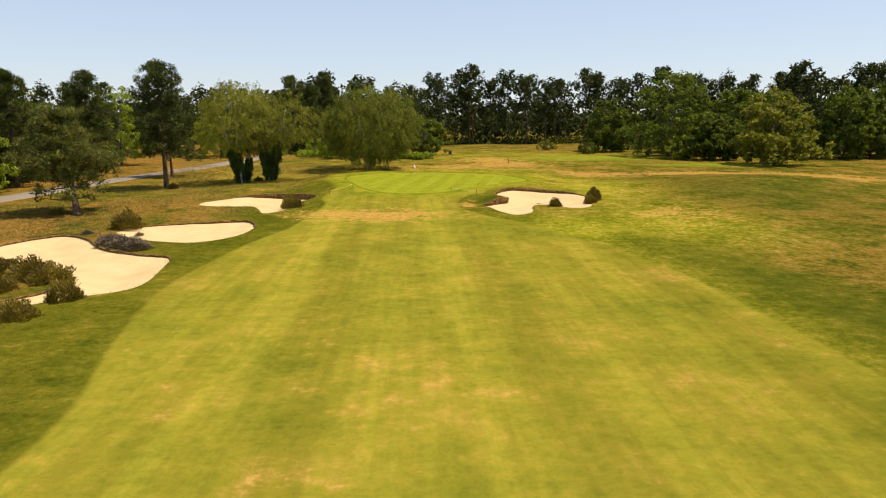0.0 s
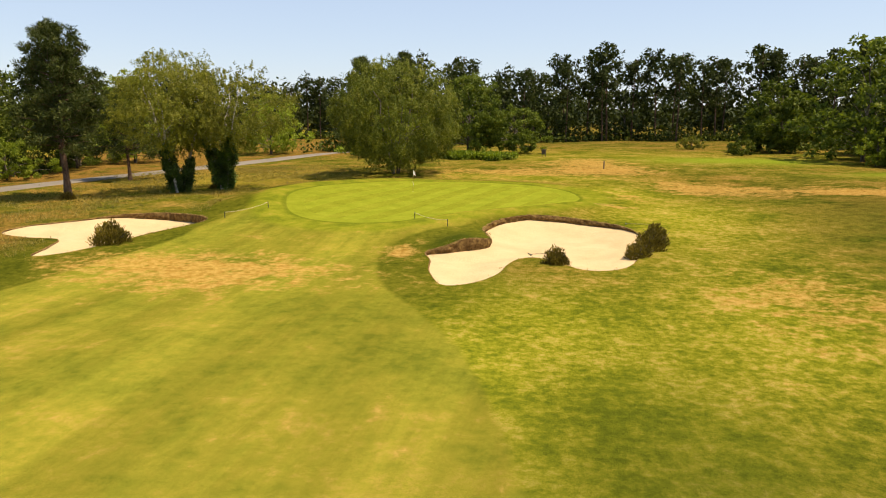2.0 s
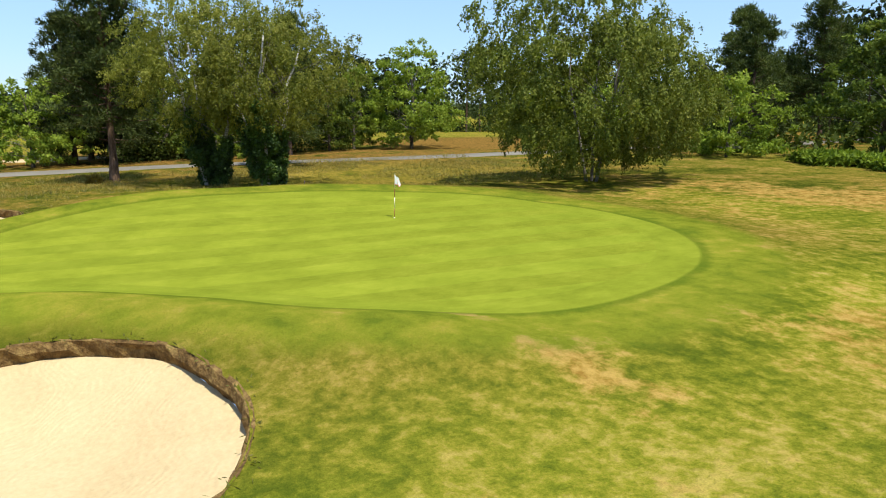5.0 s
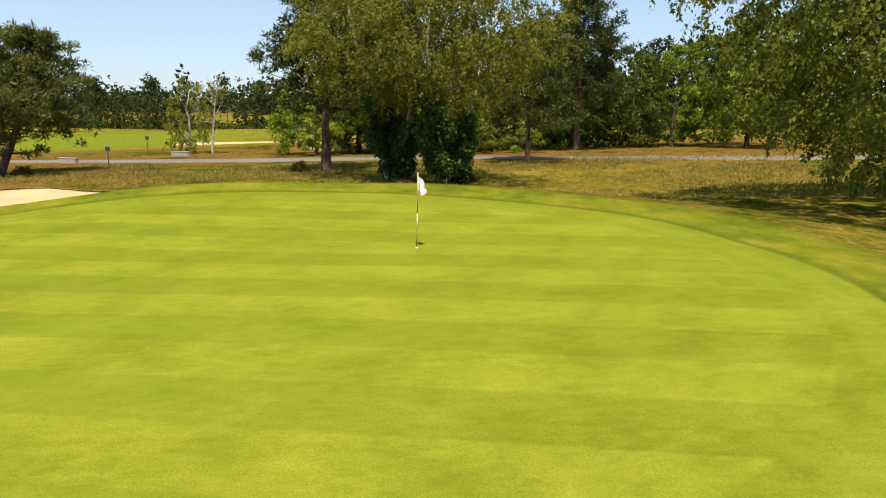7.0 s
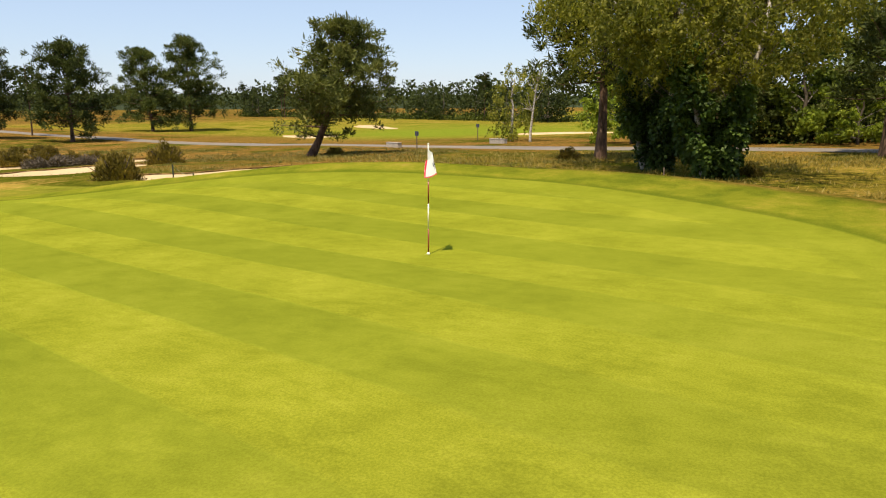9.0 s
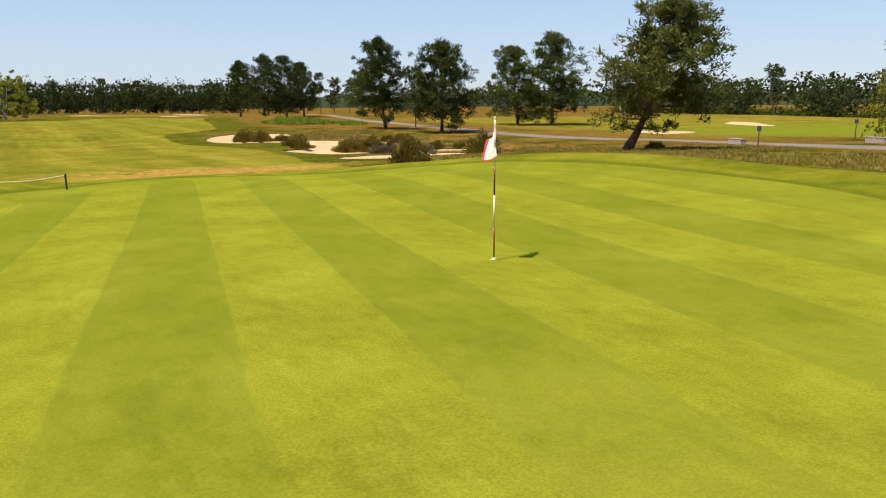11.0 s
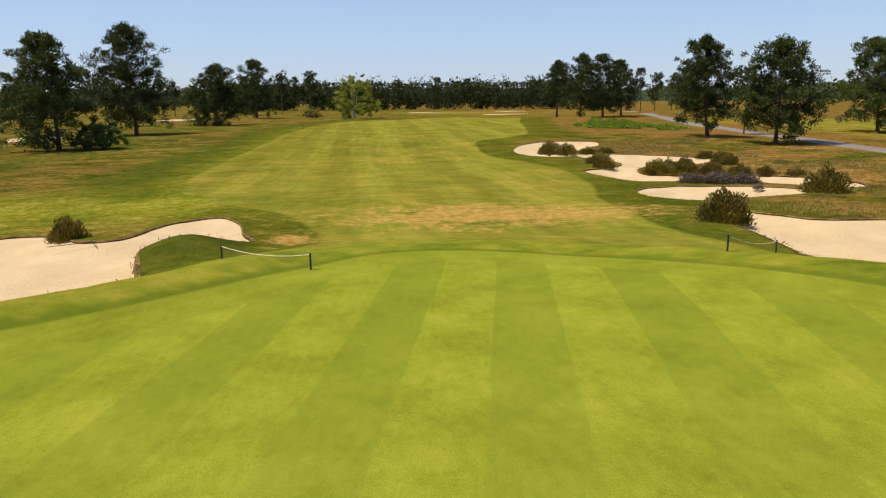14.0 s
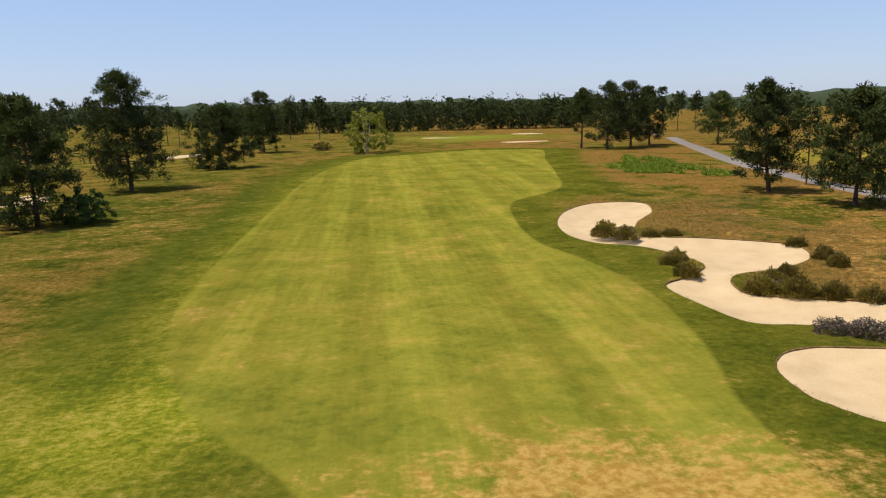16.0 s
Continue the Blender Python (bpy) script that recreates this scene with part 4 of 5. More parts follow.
def bare_birch():
    root = grown("birch_tree", "half-dead white birch with bare branches beside the road", "birch tree", -64.1, -23.7)
    rng = np.random.default_rng(70)
    line = bent(rng, (0, 0, 0), (0.05, 0.1, 1), 9.0, 8, 0, 0.05)
    tubes = [tube(line, np.linspace(0.16, 0.03, 9), 8)]
    for i in range(16):
        b = line[3 + i % 5]
        a = i * 2.4
        tubes.append(tube(bent(rng, b, (math.cos(a), math.sin(a), 1.1), rng.uniform(1.4, 2.8), 5, 0.1, 0.15), np.linspace(0.05, 0.008, 6), 5))
    link_mesh("trunk", *joined(tubes), BIRCH_BARK, root, "white peeling bark", True)
    base = line[-3] + rng.normal(0, 0.7, (500, 3)) + (0, 0, 0.4)
    soup("crown", blades(rng, base, rng.normal(size=(500, 3)), 0.2, 0.13), BIRCH_LEAF, root, "sparse leaves near the top")


bare_birch()
broad("birch_tree", "slim young birch with light foliage by the road", "birch tree", -66.5, -27.0, 9.0, 4.6, 71, BIRCH_LEAF, BIRCH_BARK, base=0.05, clumps=80, per=60, size=0.24, weep=1.0)

# ---- woods round the course ----
wood_kinds = []


def puffs(rng, c, rad, per, size):
    """Leaf sprays over the outside of round tufts, lit from above."""
    k = len(c)
    d = unit(rng.normal(size=(k, per, 3)) + (0, 0, 0.25))
    p = (c[:, None] + d * rng.uniform(0.45, 1.05, (k, per, 1)) * rad[:, None, None] * (1, 1, 0.78)).reshape(-1, 3)
    d = d.reshape(-1, 3)
    n = len(p)
    return blades(rng, p, d * 0.5 + rng.normal(0, 0.6, (n, 3)), rng.uniform(0.7, 1.3, n) * size, size * 0.62, d + rng.normal(0, 0.35, (n, 3)))


def wood_pine(root, seed, h, w, clear):
    """A wood pine: tall bare trunk under a domed crown of dark tufts."""
    rng = np.random.default_rng(seed)
    u = np.linspace(0, 1, 6)
    line = np.column_stack([np.cumsum(rng.normal(0, 0.012 * h, (6, 2)), axis=0) * u[:, None], u * h * 0.94])
    tubes = [tube(line, 0.25 * (1 - 0.75 * u), 6)]
    k = 30
    f = clear + (0.97 - clear) * rng.uniform(0, 1, k) ** 0.8
    c = (f - clear) / (1 - clear)
    a = np.arange(k) * 2.4 + rng.uniform(-0.4, 0.4, k)
    r = 0.5 * w * np.sqrt(np.clip(1.05 - c ** 2.2, 0, 1)) * rng.uniform(0.25, 0.95, k) * (0.6 + 0.4 * ease(0, 0.25, c))
    mid = np.column_stack([np.interp(f, u, line[:, 0]) + r * np.cos(a), np.interp(f, u, line[:, 1]) + r * np.sin(a), f * h])
    for i in range(0, k, 3):
        b = np.array([np.interp(max(f[i] - 0.06, 0.2), u, line[:, j]) for j in range(3)])
        tubes.append(tube([b, mid[i]], [0.07, 0.02], 3))
    link_mesh("trunk", *joined(tubes), PINE_BARK, root, "", True)
    rad = rng.uniform(1.0, 1.75, k)
    soup("crown", np.vstack([puffs(rng, mid, rad, 32, 0.62), puffs(rng, mid, rad * 0.6, 8, 1.2)]), PINE_FAR, root)


for s in range(4):
    root = new("pine_tree")
    tagged(root, "tall bare-trunked maritime pine of the wood", "pine tree", "pines at the wood's edge")
    wood_pine(root, 80 + s, 22.0, 8.0 + s * 0.7, (0.42, 0.48, 0.38, 0.52)[s])
    wood_kinds.append(root)
for s in range(2):
    root = new("oak_tree")
    tagged(root, "round-crowned broadleaf tree of the distant wood", "oak tree", "trees of the distant wood")
    broad_parts(root, 90 + s, 17.0, 14.0, PINE_FAR, OAK_BARK, base=0.03, clumps=100, per=15, size=1.05, gaps=0.9)
    wood_kinds.append(root)
placed = [0] * 6


def wood_tree(kind, x, y, scale, turn):
    m = Matrix.Translation((x, y, height(x, y) - 0.1)) @ Matrix.Rotation(turn, 4, "Z") @ Matrix.Diagonal((scale * 1.02, scale * 0.98, scale, 1))
    if not placed[kind]:
        wood_kinds[kind].matrix_basis = m
    else:
        copy_thing(wood_kinds[kind], m).scale = (scale * 1.02, scale * 0.98, scale)
    placed[kind] += 1


def wood_line(rng, ends, rows, gap, mix, size=1.0, spread=4.0, row_gap=9.0):
    """Rows of wood trees along a line, thick behind it."""
    a, b = np.array(ends[0], float), np.array(ends[1], float)
    d = unit(b - a)
    n = np.array((-d[1], d[0]))
    for r in range(rows):
        for s in np.arange(0, np.linalg.norm(b - a), gap):
            p = a + d * (s + rng.uniform(0, gap)) + n * (r * row_gap + rng.normal(0, spread))
            kind = int(rng.integers(4, 6)) if rng.uniform() < mix else int(rng.integers(0, 4))
            wood_tree(kind, p[0], p[1], size * rng.uniform(0.9, 1.06), rng.uniform(0, 6.28))


wr = np.random.default_rng(17)
wood_line(wr, ((165, 150), (10, 142)), 1, 4.4, 0.05, 1.15)
wood_line(wr, ((12, 140), (-30, 98)), 1, 5.0, 0.15, 1.0)
wood_line(wr, ((-30, 172), (-100, 150)), 1, 5.5, 0.2, 0.95)
wood_line(wr, ((-102, 148), (-150, 40)), 1, 6.5, 0.35, 0.95)
wood_line(wr, ((200, 60), (110, 100)), 1, 6.0, 0.3, 1.15)
wood_line(wr, ((-215, 30), (-250, -250)), 1, 8.5, 0.6, 0.85)
wood_line(wr, ((-120, -440), (100, -440)), 1, 6.0, 0.85, 0.92)
wood_line(wr, ((78, -105), (120, -265)), 1, 10.0, 0.45, 0.72)
wood_line(wr, ((95, -345), (190, -230)), 1, 9.0, 0.4, 0.95)
wood_line(wr, ((-150, -345), (-105, -362)), 1, 7.0, 0.5, 0.95)
for x, y, sc in ((45, -352, 0.95), (31, -346, 0.92), (82, -300, 0.7), (-66, -122, 0.62)):
    wood_tree(int(wr.integers(0, 4)), x, y, sc, wr.uniform(0, 6))


def far_woods():
    """Woods beyond the trees that can be told apart: leaf clumps over rough crowns, all round."""
    rng = np.random.default_rng(23)
    qs = []
    for i in range(1500):
        a = rng.uniform(0, 2 * math.pi)
        r = rng.uniform(430, 850) if i % 2 else rng.uniform(190, 430)
        x, y = r * math.cos(a), r * math.sin(a) - 60
        if (abs(x) < 185 and -450 < y < 158) or (-265 < x < -60 and -330 < y < 60):
            continue
        h, w = rng.uniform(13, 22), rng.uniform(9, 15)
        k = 100 if r < 430 else 64
        big = 1.0 if r < 430 else 1.3
        d = unit(rng.normal(size=(k, 3)))
        p = np.array((x, y, 0.55 * h)) + d * (w * 0.5, w * 0.5, h * 0.45) * rng.uniform(0.55, 0.95, (k, 1))
        qs.append(blades(rng, p, rng.normal(0, 0.6, (k, 3)), rng.uniform(1.4, 2.6, k) * big, 1.5 * big, d + rng.normal(0, 0.3, (k, 3))))
    for (x0, y0), (x1, y1), n in (((185, 168), (5, 160), 70), ((0, 158), (-35, 120), 22), ((-25, 190), (-110, 165), 26), ((-120, 150), (-168, 30), 34), ((210, 75), (120, 115), 30), ((-130, -455), (105, -455), 120)):
        for u in rng.uniform(0, 1, n):
            h, w, k = rng.uniform(15, 20) * (0.92 if y0 < 0 else 1.0), rng.uniform(9, 13), 150
            c = np.array((x0 + (x1 - x0) * u + rng.normal(0, 4), y0 + (y1 - y0) * u + rng.normal(0, 6), 0.6 * h + 1))
            d = unit(rng.normal(size=(k, 3)))
            r = 1 + 0.2 * np.sin(d[:, :1] * 5 + h) * np.sin(d[:, 1:2] * 6 + w) + 0.15 * np.sin(d[:, 2:] * 8 + h)
            qs.append(blades(rng, c + d * (w * 0.5, w * 0.5, h * 0.42) * r, rng.normal(0, 0.6, (k, 3)), rng.uniform(1.0, 1.9, k), 1.0, d + rng.normal(0, 0.35, (k, 3))))
    q = np.vstack(qs)
    q[..., 2] += -1.0
    tagged(soup("far_woods", q, PINE_FAR), "dark green mixed woods on the horizon", "woods", "", "stuff")


far_woods()


def distant_hills():
    """The last dark band of woodland that closes the view."""
    rng = np.random.default_rng(29)
    n = 720
    vs, fs = [], []
    for i in range(n):
        a = 2 * math.pi * i / n
        top = 26 + 9 * noise.noise((math.cos(a) * 3, math.sin(a) * 3, 0.4)) + 7 * noise.noise((math.cos(a) * 40, math.sin(a) * 40, 2)) + rng.uniform(-1.5, 1.5)
        for r, z in ((1480, -6), (1490, top * 0.7), (1510, top), (1620, top * 0.8), (1700, -6)):
            vs.append((r * math.cos(a), r * math.sin(a), z + (rng.uniform(-1.5, 1.5) if z > 0 else 0)))
    for i in range(n):
        q = (i + 1) % n
        fs += [(i * 5 + k, q * 5 + k, q * 5 + k + 1, i * 5 + k + 1) for k in range(4)]
    m = Nodes("distant_canopy")
    mat = m.finish(m.ramp(m.noise(0.05, 5, 0.7), (0.3, (0.02, 0.032, 0.018)), (0.7, (0.055, 0.07, 0.038))), 0.95, 0.05)
    tagged(link_mesh("backdrop", vs, fs, mat, None, "", True), "distant wooded ridge along the horizon", "backdrop", "", "structure")


distant_hills()


# ---- bushes ----
def bush_parts(root, seed, leaf, h=1.0, w=1.0, n=2800, up=0.8, length=0.115):
    """A broom or heather bush of unit size: a fan of twigs clad with upright sprays."""
    rng = np.random.default_rng(seed)
    tubes = []
    for i in range(9):
        a = i * 0.7 + rng.uniform(0, 0.4)
        tubes.append(tube(bent(rng, (0.05 * math.cos(a), 0.05 * math.sin(a), -0.05), (math.cos(a) * 0.55, math.sin(a) * 0.55, 1), 0.75 * h, 4, 0, 0.1), np.linspace(0.022, 0.006, 5), 5))
    link_mesh("stems", *joined(tubes), OAK_BARK, root, "", True)
    d = unit(rng.normal(size=(n, 3)) * (1, 1, 0.9))
    d[:, 2] = np.abs(d[:, 2]) * 1.02 - 0.06
    lump = 1 + 0.22 * np.sin(d[:, 0] * 5 + seed) * np.sin(d[:, 1] * 6 + 2) + 0.1 * np.sin(d[:, 2] * 9 + d[:, 0] * 7)
    r = rng.uniform(0.3, 1, (n, 1)) ** 0.4 * lump[:, None]
    base = d * r * (0.47 * w, 0.47 * w, 0.72 * h)
    base[:, 2] = np.maximum(base[:, 2], 0.02)
    way = d * 0.5 + rng.normal(0, 0.25, (n, 3)) + (0, 0, up)
    soup("foliage", blades(rng, base, way, rng.uniform(0.5, 1.2, n) * length, 0.036, d + rng.normal(0, 0.35, (n, 3))), leaf, root)


brooms = []
for s in range(3):
    r = new("broom_bush")
    tagged(r, "dark olive-brown broom bush with upright twigs by the bunker", "bush", "bushes in and round the bunkers")
    bush_parts(r, 100 + s, BROOM_LEAF)
    brooms.append(r)
heath = new("heather_bush")
tagged(heath, "low grey-brown heather bush on the bunker's edge", "bush", "bushes in and round the bunkers")
bush_parts(heath, 110, HEATHER_LEAF, up=0.5, length=0.09)
seen_bush = set()


def bush(kind, x, y, h, w, turn=0.0, sink=0.12):
    z = height(x, y) - sink
    m = Matrix.Translation((x, y, z)) @ Matrix.Rotation(turn, 4, "Z")
    if kind in seen_bush:
        ob = copy_thing(kind, m)
    else:
        seen_bush.add(kind)
        ob = kind
        ob.matrix_basis = m
    ob.scale = (w, w, h)
    return ob


bush(brooms[0], 16.3, -28.3, 1.55, 1.6, 0.3, 0.25)
bush(brooms[1], 21.0, -25.6, 1.35, 1.6, 1.0, 0.2)
bush(brooms[2], 21.8, -23.6, 1.9, 1.9, 2.0, 0.2)
bush(brooms[0], 22.2, -22.0, 2.0, 1.8, 2.6, 0.2)
bush(brooms[1], -13.7, -27.9, 2.15, 2.5, 0.8, 0.2)
bush(brooms[2], -27.2, -40.2, 2.3, 2.9, 1.9)
for i, (x, y, h, w) in enumerate(((-19.8, -85.0, 2.3, 3.0), (-21.4, -82.8, 1.9, 2.8), (-24.5, -83.6, 1.1, 2.4), (-26.6, -83.2, 1.1, 2.4), (-21.2, -70.2, 1.5, 2.4), (-22.2, -71.8, 1.4, 2.0), (-20.6, -66.0, 1.7, 2.3),
                                  (-24.0, -60.6, 1.8, 2.8), (-26.0, -59.2, 1.9, 3.0), (-28.0, -58.0, 1.6, 2.4), (-28.4, -64.6, 1.5, 2.0), (-26.2, -63.0, 1.5, 2.2), (-35.2, -70.0, 1.7, 2.2), (-34.4, -67.0, 1.7, 1.9),
                                  (-30.0, -56.6, 1.3, 2.2), (-36.5, -76.5, 1.2, 2.4), (-31.8, -55.4, 1.2, 1.6), (-33.8, -54.0, 1.0, 1.8))):
    bush(brooms[i % 3], x, y, h, w, i * 1.3)
for x, y, h, w, a in ((-22.6, -49.8, 1.2, 2.6, 0.2), (-24.0, -48.8, 1.35, 2.8, 1.4), (-25.6, -47.7, 1.2, 2.6, 2.2), (-29.6, -43.2, 0.7, 1.3, 0.5), (-24.6, -44.0, 0.5, 0.8, 1.0)):
    bush(heath, x, y, h, w, a)
for i, (x, y, h, w) in enumerate(((-38.0, -31.5, 1.0, 1.8), (-33.6, -8.6, 1.2, 1.6), (-24.4, 3.4, 0.9, 1.3))):
    bush(brooms[i], x, y, h, w, i * 2.1)


# ---- rough grass, bracken ----
def grass_tufts():
    """Blades of tall rough grass within sight of the walk."""
    rng = np.random.default_rng(41)
    n = 60000
    p = np.column_stack([rng.uniform(-50, -14, n), rng.uniform(-112, 30, n)])
    keep = np.minimum(distance(p, FAIRWAY), distance(p, GREEN)) > 3.5
    for loop, _, _ in PITS.values():
        keep &= distance(p, loop) > 0.15
    patch = np.array([noise.noise((x * 0.09, y * 0.09, 3.3)) + 0.6 * noise.noise((x * 0.4, y * 0.4, 1.3)) for x, y in p])
    keep &= (patch > 0.0) & (p[:, 0] < -15)
    keep &= ((p[:, 0] - 24) / 15) ** 2 + ((p[:, 1] + 32) / 26) ** 2 > 1
    p = p[keep]
    d = np.minimum(distance(p, FAIRWAY), distance(p, GREEN))
    base = np.column_stack([p, land(p) - 0.02])
    size = rng.uniform(0.5, 1.2, len(p)) * (0.07 + 0.20 * ease(5, 16, d))
    way = rng.normal(0, 0.8, base.shape) * (1, 1, 0.3) + (0, 0, 0.7)
    q = np.vstack([blades(rng, base + rng.normal(0, 0.08, base.shape) * (1, 1, 0), way + rng.normal(0, 0.3, way.shape), size, 0.035) for _ in range(2)])
    tagged(soup("rough_grass", q, GRASS_LEAF), "tufts of straw-coloured and olive tall grass", "grass", "", "stuff")


grass_tufts()


def straw_grass():
    """Tall seeding grass between the green, the birches and the road."""
    rng = np.random.default_rng(53)
    n = 26000
    p = np.column_stack([rng.uniform(-47, -13, n), rng.uniform(-34, 34, n)])
    thick = np.array([noise.noise((x * 0.12, y * 0.08, 7.1)) + 0.5 * noise.noise((x * 0.5, y * 0.5, 2.3)) for x, y in p])
    keep = (thick > 0.02) & (distance(p, GREEN) > 6.5) & (distance(p, FAIRWAY) > 4)
    for loop, _, _ in PITS.values():
        keep &= distance(p, loop) > 0.8
    keep &= p[:, 0] > -44.5 - 0.27 * (p[:, 1] + 10) * (p[:, 1] < 10)
    p = p[keep]
    base = np.column_stack([p, land(p) - 0.02])
    way = rng.normal(0, 0.5, base.shape) * (1, 1, 0.2) + (0, 0, 1.0)
    q = np.vstack([blades(rng, base + rng.normal(0, 0.12, base.shape) * (1, 1, 0), way + rng.normal(0, 0.3, way.shape), rng.uniform(0.12, 0.36, len(p)), 0.04) for _ in range(2)])
    tagged(soup("straw_grass", q, STRAW_LEAF), "tall straw-coloured seeding grass round the birches", "grass", "", "stuff")


straw_grass()


def bracken(cx, cy, rx, ry, n, seed, tall):
    rng = np.random.default_rng(seed)
    a, r = rng.uniform(0, 6.28, n), np.sqrt(rng.uniform(0, 1, n))
    r *= 0.75 + 0.25 * np.sin(a * 3 + seed)
    p = np.column_stack([cx + rx * r * np.cos(a), cy + ry * r * np.sin(a)])
    p = p[np.array([noise.noise((x * 0.22, y * 0.16, seed)) for x, y in p]) > -0.12]
    n = len(p)
    base = np.column_stack([p, land(p)])
    qs = []
    for _ in range(9):
        b = base + rng.normal(0, 0.25, base.shape) * (1, 1, 0) + np.column_stack([np.zeros((n, 2)), rng.uniform(0.1, tall, n)])
        qs.append(blades(rng, b, rng.normal(0, 0.8, base.shape) + (0, 0, 0.15), rng.uniform(0.35, 0.8, n), 0.26, rng.normal(0, 0.5, base.shape) + (0.2, 0, 0.7)))
    tagged(soup("bracken", np.vstack(qs), FERN_LEAF), "bright green bracken ferns covering the ground", "ferns", "", "stuff")


def undergrowth():
    """Low scrub along the foot of the woods, coloured dark for the shaded floor there."""
    rng = np.random.default_rng(47)
    qs = []
    for (x0, y0), (x1, y1) in (((165, 148), (10, 140)), ((10, 138), (-30, 96)), ((-30, 170), (-100, 148)), ((-102, 146), (-150, 38)), ((200, 58), (52, 92)), ((-62, 0), (-74, 24)), ((-61, -3), (-62, 8)), ((-61, 6), (-64, 28)), ((-40, 72), (-20, 74)), ((-215, 30), (-250, -250))):
        near = -66 < x0 < -55
        n = int(math.hypot(x1 - x0, y1 - y0) * (170 if near else 52))
        size = 0.4 if near else 1.0
        u = rng.uniform(0, 1, n)
        p = np.column_stack([x0 + (x1 - x0) * u, y0 + (y1 - y0) * u]) + rng.normal(0, 3.0 if not near else 1.3, (n, 2))
        lift = rng.uniform(0, 1, n) * (1.4 + 1.6 * np.sin(u * 40) ** 2)
        b = np.column_stack([p, land(p) + lift])
        qs.append(blades(rng, b, rng.normal(0, 0.8, b.shape) + (0, 0, 0.1), rng.uniform(0.6, 1.1, n) * size, 0.6 * size, rng.normal(0, 0.6, b.shape) + (0.2, 0, 0.6)))
    tagged(soup("undergrowth", np.vstack(qs), SCRUB_SHADED), "dark green scrub along the foot of the woods, darkened for shade", "scrub", "", "stuff")


undergrowth()
bracken(-4.5, 52, 11, 4.0, 900, 43, 1.0)
bracken(-24, 60, 9, 5, 500, 44, 1.1)
bracken(-55, -157, 12, 24, 1700, 45, 0.35)


# ---- things on the course ----
POLE_RED = plain_material("red_enamel", (0.16, 0.012, 0.012), (0.22, 0.02, 0.018), 20, 0.35, 0.5)
POLE_WHITE = plain_material("white_enamel", (0.72, 0.68, 0.55), (0.8, 0.77, 0.66), 20, 0.35, 0.5)
FLAG_WHITE = leaf_material("white_flag_cloth", (0.88, 0.88, 0.88), (0.92, 0.92, 0.92), None, 0.55, 0.1, (1, 1, 1))
FLAG_RED = plain_material("red_hem_cloth", (0.5, 0.02, 0.05), (0.6, 0.03, 0.07), 14, 0.8, 0.2)
FLAG_BLACK = plain_material("dark_print", (0.03, 0.03, 0.035), (0.06, 0.06, 0.065), 30, 0.8, 0.2)
POST_GREEN = plain_material("dark_green_paint", (0.012, 0.02, 0.014), (0.03, 0.045, 0.03), 20, 0.6, 0.4)
ROPE = plain_material("pale_rope", (0.45, 0.4, 0.26), (0.6, 0.54, 0.38), 60, 0.9, 0.1)
CUP = plain_material("white_cup", (0.7, 0.7, 0.68), (0.82, 0.82, 0.8), 20, 0.4, 0.4)
HOLE_SHADE = plain_material("hole_shade", (0.015, 0.012, 0.008), (0.03, 0.024, 0.015), 30, 0.95, 0.1)
WOOD = plain_material("weathered_timber", (0.05, 0.04, 0.03), (0.13, 0.1, 0.07), 9, 0.85, 0.2)
CONCRETE = plain_material("grey_concrete", (0.26, 0.24, 0.21), (0.38, 0.35, 0.31), 5, 0.9, 0.2)
BLUE = plain_material("blue_sign_paint", (0.018, 0.028, 0.07), (0.03, 0.045, 0.10), 20, 0.6, 0.2)


def turned(profile, sides=12, centre=(0, 0)):
    """A lathe mesh from (radius, z) pairs."""
    bm = bmesh.new()
    rings = []
    for r, z in profile:
        rings.append([bm.verts.new((centre[0] + r * math.cos(2 * math.pi * j / sides), centre[1] + r * math.sin(2 * math.pi * j / sides), z)) for j in range(sides)])
    for a, b in zip(rings, rings[1:]):
        for j in range(sides):
            q = (j + 1) % sides
            bm.faces.new((a[j], a[q], b[q], b[j]))
    bm.faces.new(rings[-1])
    return bm


